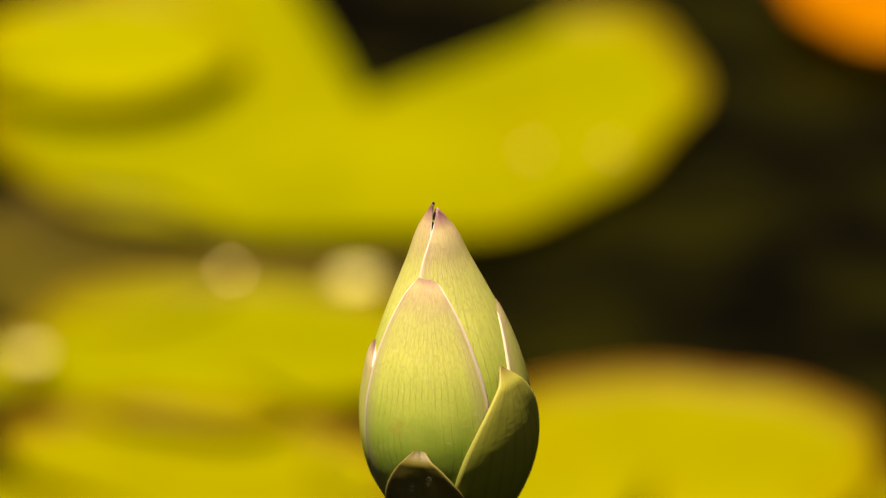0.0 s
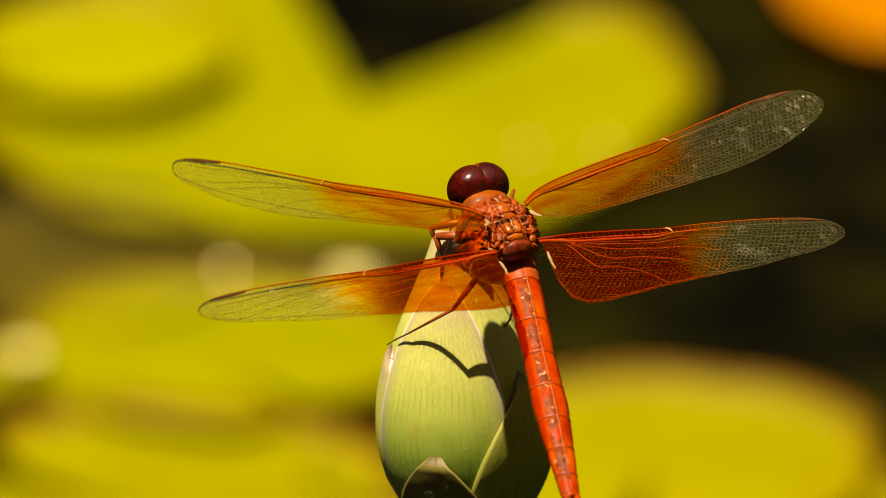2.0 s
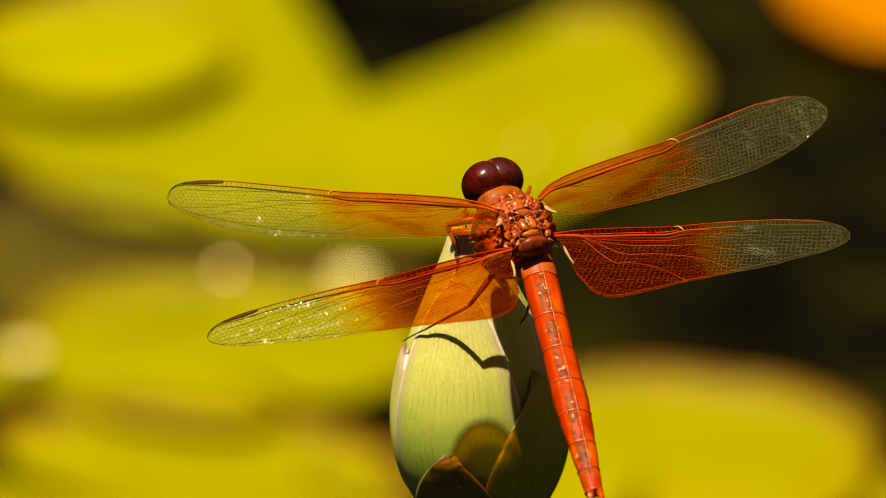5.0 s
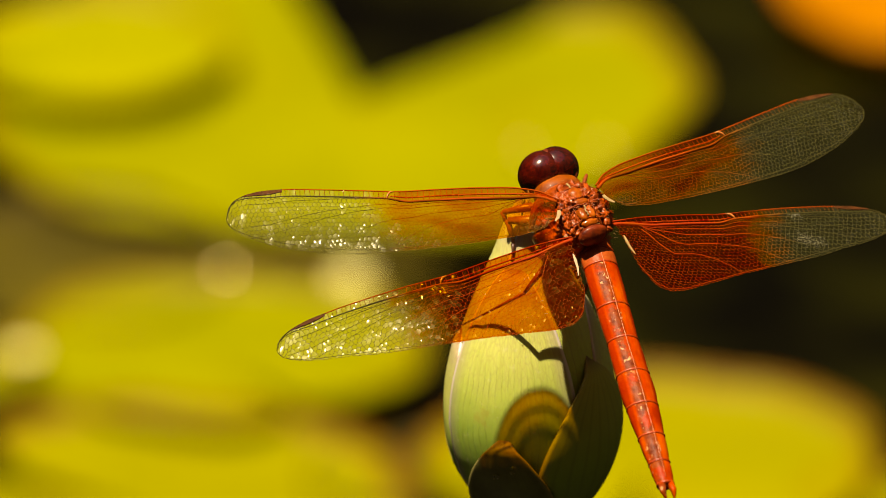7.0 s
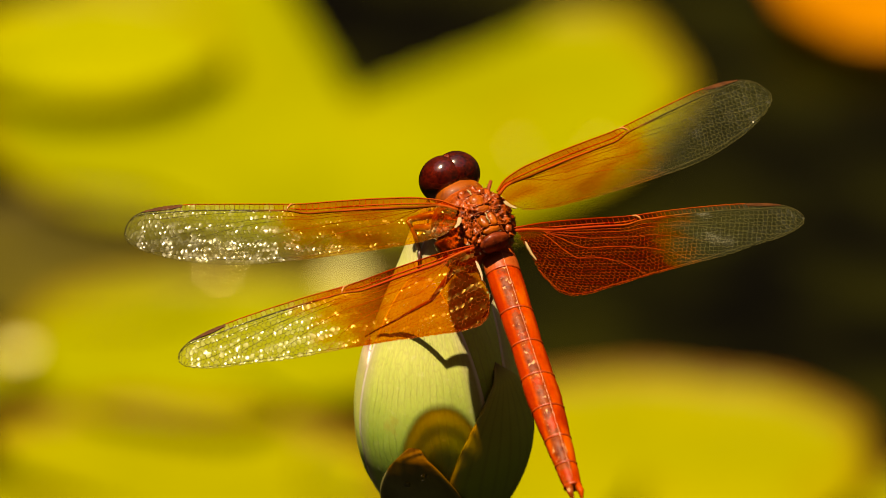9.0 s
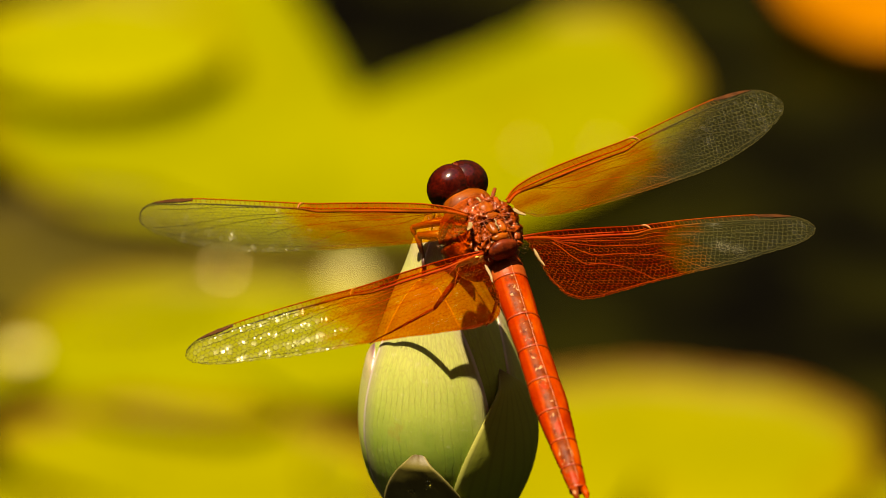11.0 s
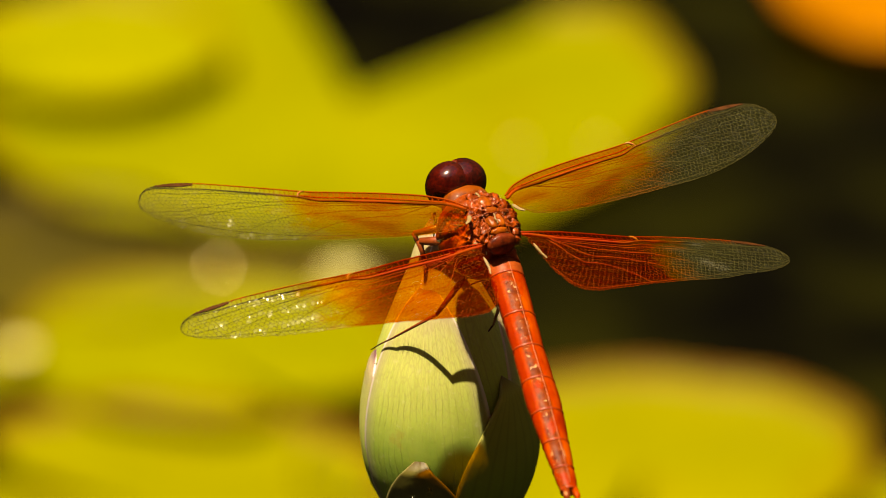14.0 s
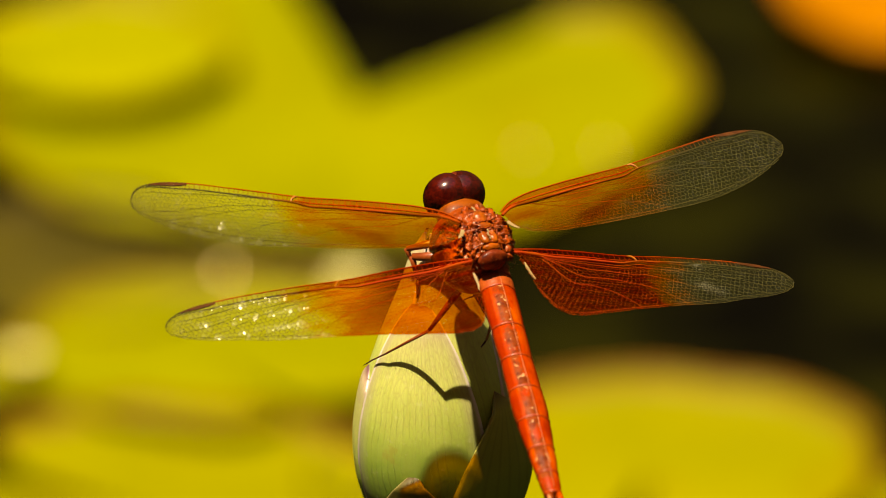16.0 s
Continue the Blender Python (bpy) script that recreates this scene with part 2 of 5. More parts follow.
def shell_material(name, dark, light, scale, rough, coat, depth):
    """Insect shell: rusty, with darker clouds, fine pits and pale specks, lightly waxed."""
    m, n, l, b = material(name, rough, 0.0, 0.15)
    co = object_coord(n)
    cloud, small, fine = noise_node(n, l, co, scale, 4, 0.6), noise_node(n, l, co, scale * 4, 3), noise_node(n, l, co, scale * 12, 2)
    base = ramp(n, l, cloud.outputs["Fac"], ((0.32, dark), (0.66, light))).outputs["Color"]
    base = mixed(n, l, math_node(n, l, "MULTIPLY", ramp(n, l, small.outputs["Fac"], ((0.30, (1, 1, 1)), (0.46, (0, 0, 0)))).outputs["Color"], 0.28), base, tuple(c * 0.25 for c in dark))
    speck = ramp(n, l, fine.outputs["Fac"], ((0.64, (0, 0, 0)), (0.74, (1, 1, 1)))).outputs["Color"]
    base = mixed(n, l, math_node(n, l, "MULTIPLY", speck, 0.35), base, (0.55, 0.28, 0.13))
    l.new(base, b.inputs["Base Color"])
    high = math_node(n, l, "MULTIPLY_ADD", small.outputs["Fac"], 1.0, math_node(n, l, "MULTIPLY", fine.outputs["Fac"], 0.35))
    bump(n, l, b, high, 0.8, depth)
    b.inputs["Coat Weight"].default_value = coat
    b.inputs["Coat Roughness"].default_value = 0.12
    return m


M_THORAX = shell_material("thorax_shell", (0.07, 0.007, 0.001), (0.46, 0.072, 0.006), 420, 0.32, 0.30, 0.00010)
M_SHIELD = shell_material("back_shield", (0.11, 0.014, 0.001), (0.42, 0.088, 0.008), 420, 0.30, 0.35, 0.00007)
M_HINGE = shell_material("hinge_plate", (0.06, 0.005, 0.001), (0.42, 0.065, 0.008), 700, 0.28, 0.45, 0.00010)
M_CREASE = shell_material("thorax_ridge", (0.08, 0.007, 0.001), (0.36, 0.062, 0.010), 900, 0.28, 0.45, 0.00006)
M_DARK = shell_material("first_ring", (0.06, 0.006, 0.002), (0.24, 0.032, 0.006), 500, 0.42, 0.08, 0.00008)
M_FACE = shell_material("collar_shell", (0.11, 0.015, 0.001), (0.29, 0.062, 0.003), 300, 0.5, 0.03, 0.00006)


def abdomen_material():
    """Orange-red waxy shell, redder on the flanks, with smoky windows beside the keel and pale flecks in them."""
    m, n, l, b = material("abdomen_shell", 0.40, 0.0, 0.06)
    co = object_coord(n)
    big, mid, fine = noise_node(n, l, co, 300, 4), noise_node(n, l, co, 900, 3), noise_node(n, l, co, 2200, 3)
    base = ramp(n, l, big.outputs["Fac"], ((0.32, (0.26, 0.014, 0.001)), (0.5, (0.40, 0.036, 0.002)), (0.68, (0.50, 0.075, 0.004)))).outputs["Color"]
    sep = n.new("ShaderNodeSeparateXYZ")
    l.new(co, sep.inputs[0])
    flank = ramp(n, l, math_node(n, l, "MULTIPLY", math_node(n, l, "ABSOLUTE", sep.outputs[1]), 400.0), ((0.56, (0, 0, 0)), (0.66, (1, 1, 1)))).outputs["Color"]
    base = mixed(n, l, math_node(n, l, "MULTIPLY", flank, 0.8), base, (0.24, 0.010, 0.001))
    off = math_node(n, l, "ABSOLUTE", math_node(n, l, "SUBTRACT", sep.outputs[1], 0.0005))
    band = ramp(n, l, math_node(n, l, "MULTIPLY", off, 1000.0), ((0.55, (1, 1, 1)), (0.95, (0, 0, 0)))).outputs["Color"]
    patch = ramp(n, l, noise_node(n, l, co, 300, 5, 0.6).outputs["Fac"], ((0.42, (0, 0, 0)), (0.50, (1, 1, 1)))).outputs["Color"]
    window = math_node(n, l, "MULTIPLY", band, patch)
    smoky = ramp(n, l, mid.outputs["Fac"], ((0.35, (0.060, 0.010, 0.002)), (0.62, (0.20, 0.040, 0.008)))).outputs["Color"]
    base = mixed(n, l, math_node(n, l, "MULTIPLY", window, 0.95), base, smoky)
    pale = ramp(n, l, noise_node(n, l, co, 1300, 3).outputs["Fac"], ((0.61, (0, 0, 0)), (0.67, (1, 1, 1)))).outputs["Color"]
    base = mixed(n, l, math_node(n, l, "MULTIPLY", math_node(n, l, "MULTIPLY", window, pale), 0.8), base, (0.62, 0.36, 0.17))
    base = mixed(n, l, math_node(n, l, "MULTIPLY", fine.outputs["Fac"], 0.25), base, (0.30, 0.03, 0.002))
    l.new(base, b.inputs["Base Color"])
    b.inputs["Subsurface Weight"].default_value = 0.12
    b.inputs["Subsurface Radius"].default_value = (0.0012, 0.0004, 0.0001)
    b.inputs["Subsurface Scale"].default_value = 1.0
    high = math_node(n, l, "MULTIPLY_ADD", mid.outputs["Fac"], 1.2, math_node(n, l, "MULTIPLY", fine.outputs["Fac"], 0.6))
    bump(n, l, b, high, 0.7, 0.00009)
    return m


M_ABDOMEN = abdomen_material()
M_WAIST = mottled("waist_shell", (0.24, 0.028, 0.004), (0.42, 0.085, 0.018), 600, 0.42, 0.12, 1600, 0.00008)
M_RING = mottled("segment_ring", (0.20, 0.014, 0.002), (0.42, 0.05, 0.006), 500, 0.4)
M_KEEL = mottled("keel_line", (0.30, 0.035, 0.008), (0.60, 0.22, 0.10), 500, 0.4)
M_LEG = mottled("leg_shell", (0.12, 0.018, 0.004), (0.36, 0.07, 0.012), 400, 0.4, 0.5)
M_SPINE = mottled("leg_spine", (0.04, 0.012, 0.006), (0.10, 0.03, 0.012), 600, 0.4)
M_HAIR = mottled("hair", (0.35, 0.15, 0.06), (0.60, 0.35, 0.18), 600, 0.6)
M_PAD = pad_material("pad_skin", (0.180, 0.186, 0.0008), (0.256, 0.260, 0.001), (0.18, 0.12, 0.0015))
M_PAD_BRIGHT = pad_material("bright_pad_skin", (0.225, 0.228, 0.001), (0.30, 0.30, 0.0015), (0.20, 0.14, 0.0015))
M_PAD_OLD = pad_material("old_pad_skin", (0.200, 0.192, 0.0008), (0.27, 0.258, 0.001), (0.16, 0.062, 0.0005))
M_PAD_ORANGE = pad_material("orange_pad_skin", (0.34, 0.11, 0.001), (0.45, 0.17, 0.002), (0.22, 0.045, 0.001))
M_PAD_BROWN = pad_material("brown_pad_skin", (0.030, 0.022, 0.0005), (0.10, 0.080, 0.001), (0.045, 0.028, 0.0006))
# Pale matte colour that imitates out-of-focus glints on water and pads.
M_FLECK = mottled("pale_glint", (0.62, 0.58, 0.18), (0.75, 0.70, 0.30), 300, 0.4)
M_CHIP = mottled("glint_chip", (0.25, 0.24, 0.05), (0.40, 0.38, 0.08), 300, 0.22, 0.5)
M_CHIP.node_tree.nodes["Principled BSDF"].inputs["Specular Tint"].default_value = (0.95, 0.88, 0.35, 1)
M_SKY_BLOCK = mottled("sky_block", (0.010, 0.008, 0.002), (0.035, 0.028, 0.006), 3, 0.9)


def water_material():
    m, n, l, b = material("pond_water", 0.05, 0.0, 0.48)
    co = object_coord(n)
    big, fine = noise_node(n, l, co, 17, 4), noise_node(n, l, co, 55, 2)
    r = ramp(n, l, big.outputs["Fac"], ((0.42, (0.0004, 0.0003, 0.00002)), (0.75, (0.0140, 0.0140, 0.0006))))
    l.new(r.outputs["Color"], b.inputs["Base Color"])
    b.inputs["IOR"].default_value = 1.33
    bump(n, l, b, fine.outputs["Fac"], 0.25, 0.002)
    return m


M_WATER = water_material()
M_DEW, _, _, dew = material("dew", 0.08, 0.0, 0.8)
dew.inputs["Transmission Weight"].default_value = 1.0
dew.inputs["IOR"].default_value = 1.33


# ---- mesh helpers ----
def part(name, bm, mat, parent=None, label="", smooth=True):
    me = bpy.data.meshes.new(name)
    bm.normal_update()
    bm.to_mesh(me)
    bm.free()
    me.materials.append(mat)
    if smooth:
        me.polygons.foreach_set("use_smooth", [True] * len(me.polygons))
    ob = new(name, me)
    if parent is not None:
        ob.parent = parent
    if label:
        tagged(ob, label)
    return ob


def raw_part(name, verts, faces, mat, parent=None, label="", smooth=False, amber=None, colour=None):
    me = bpy.data.meshes.new(name)
    me.from_pydata([tuple(v) for v in verts], [], faces)
    me.materials.append(mat)
    if amber is not None:
        a = me.attributes.new("amber", "FLOAT", "POINT")
        a.data.foreach_set("value", np.asarray(amber, dtype=np.float32))
    if colour is not None:
        a = me.attributes.new(colour[0], "FLOAT_COLOR", "POINT")
        a.data.foreach_set("color", np.c_[np.asarray(colour[1]), np.ones(len(verts))].astype(np.float32).ravel())
    if smooth:
        me.polygons.foreach_set("use_smooth", [True] * len(me.polygons))
    me.update()
    ob = new(name, me)
    if parent is not None:
        ob.parent = parent
    if label:
        tagged(ob, label)
    return ob


def blob(bm, centre, radii, turn=None, segments=24, rings=16, rough=0.0, scale=1.0):
    """An ellipsoid with a slightly uneven skin, in millimetres."""
    m = Matrix.Translation(Vector(centre) * MM) @ (turn.to_4x4() if turn else Matrix()) @ Matrix.Diagonal((*[r * MM for r in radii], 1))
    made = bmesh.ops.create_uvsphere(bm, u_segments=segments, v_segments=rings, radius=1.0)["verts"]
    for v in made:
        if rough:
            v.co *= 1 + rough * noise.noise(v.co * scale + Vector(centre))
        v.co = m @ v.co
    return made


def tube(bm, points, radii, sides=8, cap=True):
    """A tapered tube along points, in millimetres."""
    pts = [Vector(p) * MM for p in points]
    loops = []
    for i, p in enumerate(pts):
        d = (pts[min(i + 1, len(pts) - 1)] - pts[max(i - 1, 0)]).normalized()
        a = d.orthogonal().normalized() if i == 0 else (side - d * side.dot(d)).normalized()
        side = a
        c = d.cross(a)
        loops.append([bm.verts.new(p + (a * math.cos(k * math.tau / sides) + c * math.sin(k * math.tau / sides)) * radii[i] * MM) for k in range(sides)])
    for u, v in zip(loops, loops[1:]):
        for k in range(sides):
            bm.faces.new((u[k], u[(k + 1) % sides], v[(k + 1) % sides], v[k]))
    if cap:
        bm.faces.new(loops[0][::-1]), bm.faces.new(loops[-1])


def smoothstep(a, b, x):
    t = min(1.0, max(0.0, (x - a) / (b - a)))
    return t * t * (3 - 2 * t)


# ---- water, bed and sky-blocking ring ----
def build_pond():
    bm = bmesh.new()
    bmesh.ops.create_grid(bm, x_segments=40, y_segments=40, size=400.0)
    for v in bm.verts:
        v.co.z = 0.0
    tagged(part("water", bm, M_WATER, None, "", False), "dark still pond water with brown depths", "water", kind="structure")
    # Unseen ring added to darken the water's reflections and cut sky light.
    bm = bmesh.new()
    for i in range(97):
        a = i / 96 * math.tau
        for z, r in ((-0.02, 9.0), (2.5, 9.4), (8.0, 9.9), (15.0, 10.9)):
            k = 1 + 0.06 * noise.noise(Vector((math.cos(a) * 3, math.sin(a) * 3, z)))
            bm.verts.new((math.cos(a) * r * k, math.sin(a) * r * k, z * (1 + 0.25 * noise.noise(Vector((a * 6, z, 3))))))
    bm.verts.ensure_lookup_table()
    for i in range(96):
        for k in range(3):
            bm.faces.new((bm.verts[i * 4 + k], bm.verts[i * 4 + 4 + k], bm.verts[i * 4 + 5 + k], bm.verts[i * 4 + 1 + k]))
    tagged(part("backdrop", bm, M_SKY_BLOCK), "unseen dark ring added round the pond to block low sky", "backdrop", kind="structure")


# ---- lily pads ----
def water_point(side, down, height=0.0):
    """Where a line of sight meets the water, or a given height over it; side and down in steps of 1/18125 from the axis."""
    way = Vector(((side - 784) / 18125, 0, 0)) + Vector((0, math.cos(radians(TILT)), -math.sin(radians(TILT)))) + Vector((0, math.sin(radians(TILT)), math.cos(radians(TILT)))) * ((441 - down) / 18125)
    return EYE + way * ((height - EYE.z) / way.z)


def lily_pad(side, down, radius, notch, notch_width, mat, label, height=0.0015, cup=0.0015, lean=(0, 0), stretch=1.0, turn=0.0, seed=0, skew=0.0):
    """A round floating leaf with a slit, radial ribs and a slightly raised rim."""
    rings, spokes = 22, 120
    verts, faces, col = [], [], []
    gap = notch_width
    for j in range(rings + 1):
        f = j / rings
        for i in range(spokes + 1):
            u = i / spokes
            a = notch + gap * (0.85 + 0.15 * f) / 2 + u * (math.tau - gap * (0.85 + 0.15 * f))
            wav = 1 + 0.02 * math.sin(5 * a + seed) + 0.014 * math.sin(11 * a + 2 * seed) - skew * math.cos(a)
            lobe = 1 - 0.16 * (max(0.0, 1 - min(u, 1 - u) / 0.03)) ** 2
            r = radius * f * wav * lobe
            x, y = r * math.cos(a) * stretch, r * math.sin(a)
            rib = 0.0006 * max(0.0, math.cos(a * 18)) ** 6 * f * (1 - f) * 4
            z = cup * f ** 3 + rib + 0.0025 * f * noise.noise(Vector((x * 14 + seed, y * 14, 0))) + (0.003 * smoothstep(0.93, 1.0, f))
            verts.append(Vector((x, y, z)))
            col.append((f, (a - notch) / math.tau, 0))
    top = len(verts)
    for v in list(verts):
        verts.append(v - Vector((0, 0, 0.0012)))
        col.append((0.9, 0.02, 0))
    w = spokes + 1
    for j in range(rings):
        for i in range(spokes):
            a, b = j * w + i, (j + 1) * w + i
            faces.append((a, b, b + 1, a + 1))
            faces.append((top + a, top + a + 1, top + b + 1, top + b))
    for i in range(spokes):
        b = rings * w + i
        faces.append((b, top + b, top + b + 1, b + 1))
    for j in range(rings):
        a, b = j * w, (j + 1) * w
        faces.append((a, top + a, top + b, b))
        a, b = j * w + spokes, (j + 1) * w + spokes
        faces.append((a, b, top + b, top + a))
    # the outermost ring is the rim, a part of its own
    edge = w * (rings - 2)
    rim = [q for q in faces if min(k % top for k in q) >= edge]
    blade = [q for q in faces if min(k % top for k in q) < edge]

    def piece(name, chosen, parent=None, words=""):
        used = sorted({k for q in chosen for k in q})
        at = {k: i for i, k in enumerate(used)}
        return raw_part(name, [verts[k] for k in used], [tuple(at[k] for k in q) for q in chosen], mat, parent, words, True, colour=("leaf", [col[k] for k in used]))

    ob = piece("lily_pad", blade)
    piece("rim", rim, ob, "slightly raised leaf margin")
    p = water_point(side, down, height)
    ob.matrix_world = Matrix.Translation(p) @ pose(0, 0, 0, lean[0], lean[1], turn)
    return tagged(ob, label, "lily pad", "floating lily pads")


def fleck(side, down, size, label, height=0.006, seed=0):
    """A small cupped pale fleck lying flat, whose colour stands in for a glint."""
    bm = bmesh.new()
    bmesh.ops.create_uvsphere(bm, u_segments=16, v_segments=8, radius=1)
    for v in bm.verts:
        v.co = Vector((v.co.x * size, v.co.y * size * 0.9, v.co.z * size * 0.25)) * (1 + 0.15 * noise.noise(v.co * 2 + Vector((seed, 0, 0))))
    ob = part("petal_scrap", bm, M_FLECK)
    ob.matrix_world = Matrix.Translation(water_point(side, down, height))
    return tagged(ob, label, "petal scrap", "scraps on the water")


def glint_chip(side, down, size, label, height=0.004):
    """A tiny wet flake, added as a reflector, tilted to throw the sun back."""
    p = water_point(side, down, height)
    half = ((EYE - p).normalized() + TO_SUN).normalized()
    bm = bmesh.new()
    blob(bm, (0, 0, 0), (size / MM, size / MM * 0.9, size / MM * 0.04), None, 16, 8, 0.06, 2)
    ob = part("leaf_chip", bm, M_CHIP)
    ob.matrix_world = Matrix.Translation(p) @ half.to_track_quat("Z", "Y").to_matrix().to_4x4()
    return tagged(ob, label, "leaf chip", "scraps on the water")


def build_background():
    build_pond()
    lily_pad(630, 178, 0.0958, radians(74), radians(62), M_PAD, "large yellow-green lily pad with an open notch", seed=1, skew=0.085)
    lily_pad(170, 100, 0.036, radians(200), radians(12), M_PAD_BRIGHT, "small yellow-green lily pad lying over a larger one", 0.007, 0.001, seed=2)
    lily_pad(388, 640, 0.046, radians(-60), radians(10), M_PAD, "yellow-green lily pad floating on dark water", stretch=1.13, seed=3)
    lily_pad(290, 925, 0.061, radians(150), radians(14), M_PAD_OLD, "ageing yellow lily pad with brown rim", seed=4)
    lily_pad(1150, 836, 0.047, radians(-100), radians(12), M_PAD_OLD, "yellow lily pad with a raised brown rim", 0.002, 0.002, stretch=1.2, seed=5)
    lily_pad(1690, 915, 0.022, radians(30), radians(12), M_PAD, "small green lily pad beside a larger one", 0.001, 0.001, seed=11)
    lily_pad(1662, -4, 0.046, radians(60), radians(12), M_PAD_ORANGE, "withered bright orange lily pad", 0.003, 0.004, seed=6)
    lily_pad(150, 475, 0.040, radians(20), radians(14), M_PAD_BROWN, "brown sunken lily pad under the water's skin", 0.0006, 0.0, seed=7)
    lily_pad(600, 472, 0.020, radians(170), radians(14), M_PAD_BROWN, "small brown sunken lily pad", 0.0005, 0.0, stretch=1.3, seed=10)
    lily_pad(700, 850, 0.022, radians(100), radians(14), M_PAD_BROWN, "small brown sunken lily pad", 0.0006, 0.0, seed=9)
    fleck(930, 265, 0.0016, "pale fleck standing in for a blurred glint on a lily pad", 0.006, seed=4)
    fleck(1070, 262, 0.0016, "pale fleck standing in for a blurred glint on a lily pad", 0.006, seed=5)
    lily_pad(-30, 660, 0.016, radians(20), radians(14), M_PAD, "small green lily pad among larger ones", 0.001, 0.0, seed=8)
    glint_chip(398, 478, 0.0012, "tiny tilted flake added as a glinting reflector")
    fleck(622, 490, 0.0056, "pale yellow fleck standing in for a blurred glint on dark water", seed=2)
    fleck(44, 622, 0.0042, "whitish fleck standing in for a blurred glint on dark water", seed=3)


build_background()


# ---- the bud ----
BUD_PROFILE = ((0.0, 0.0), (1.6, 1.15), (3.3, 2.15), (7.1, 3.65), (10.9, 5.3), (14.7, 6.9), (18.5, 8.3), (22.3, 9.35), (26.1, 10.05), (30.2, 10.3), (34.0, 9.9), (37.5, 8.75), (40.0, 7.4), (43.0, 5.2), (46.0, 2.6))


def smooth_at(table, x):
    """Look-up along a smooth curve through the table's points."""
    xs, ys = np.array([p[0] for p in table]), np.array([p[1] for p in table])
    x = np.clip(x, xs[0], xs[-1])
    i = int(np.clip(np.searchsorted(xs, x) - 1, 0, len(xs) - 2))
    slope = np.gradient(ys, xs)
    h = xs[i + 1] - xs[i]
    t = (x - xs[i]) / h
    return float(ys[i] * (1 + 2 * t) * (1 - t) ** 2 + slope[i] * h * t * (1 - t) ** 2 + ys[i + 1] * t * t * (3 - 2 * t) + slope[i + 1] * h * t * t * (t - 1))


def bud_radius(h):
    return smooth_at(BUD_PROFILE, h)


def bud_petal(name, parent, azimuth, tip, width, out, mat, label, base=44.0, blunt=0.75, thick=0.35, lift=0.0):
    """One petal clasping the bud. azimuth: degrees from the viewer's side, right positive; tip: depth of its tip under the
    bud's tip; width: half its width at the widest, as an arc; out: how far it stands off the core (all mm)."""
    rows, cols = 44, 28
    outer, col = [], []
    for j in range(rows + 1):
        f = j / rows
        h = tip + (base - tip) * f ** 1.25
        g = (h - tip) / (base - tip)
        half = width * math.sin(min(1.0, g / 0.62) * math.pi / 2) ** blunt * (1 - 0.35 * max(0.0, g - 0.62) / 0.38)
        stand = out * smoothstep(-0.01, 0.10, g)
        r0 = max(bud_radius(h), 0.35)
        for i in range(cols + 1):
            s = i / cols * 2 - 1
            r = r0 + stand + lift * (1 - g) ** 4 - 0.12 * abs(s) ** 6 + 0.06 * noise.noise(Vector((azimuth + s * 2, g * 5, out)))
            a = radians(azimuth) + s * min(half / max(r0, 0.8), 2.4)
            outer.append(Vector((math.sin(a) * r, -math.cos(a) * r, -h)) * MM)
            col.append((1 - g, (s + 1) / 2, max(abs(s), 0.0 if f > 0.06 else 1 - f * 4)))
    n = len(outer)
    verts = list(outer)
    for k, v in enumerate(outer):
        d = Vector((v.x, v.y, 0))
        verts.append(v - (d.normalized() if d.length > 1e-6 else Vector((0, 0, 1))) * thick * MM)
        col.append(col[k])
    faces, w = [], cols + 1
    for j in range(rows):
        for i in range(cols):
            a, b = j * w + i, (j + 1) * w + i
            faces += [(a, b, b + 1, a + 1), (n + a, n + a + 1, n + b + 1, n + b)]
        a, b = j * w, (j + 1) * w
        faces.append((a, n + a, n + b, b))
        a, b = j * w + cols, (j + 1) * w + cols
        faces.append((a, b, n + b, n + a))
    for i in range(cols):
        faces.append((i, i + 1, n + i + 1, n + i))
        a = rows * w + i
        faces.append((a, n + a, n + a + 1, a + 1))
    return raw_part(name, verts, faces, mat, parent, label, True, colour=("petal", col))


BUD_FOOT = Vector((0.00214, 0.01394, 0.0))          # where the stem meets the water
BUD_TIP = Vector((-0.00186, 0.01394, 0.58114))            # the bud's tip at the clip's start


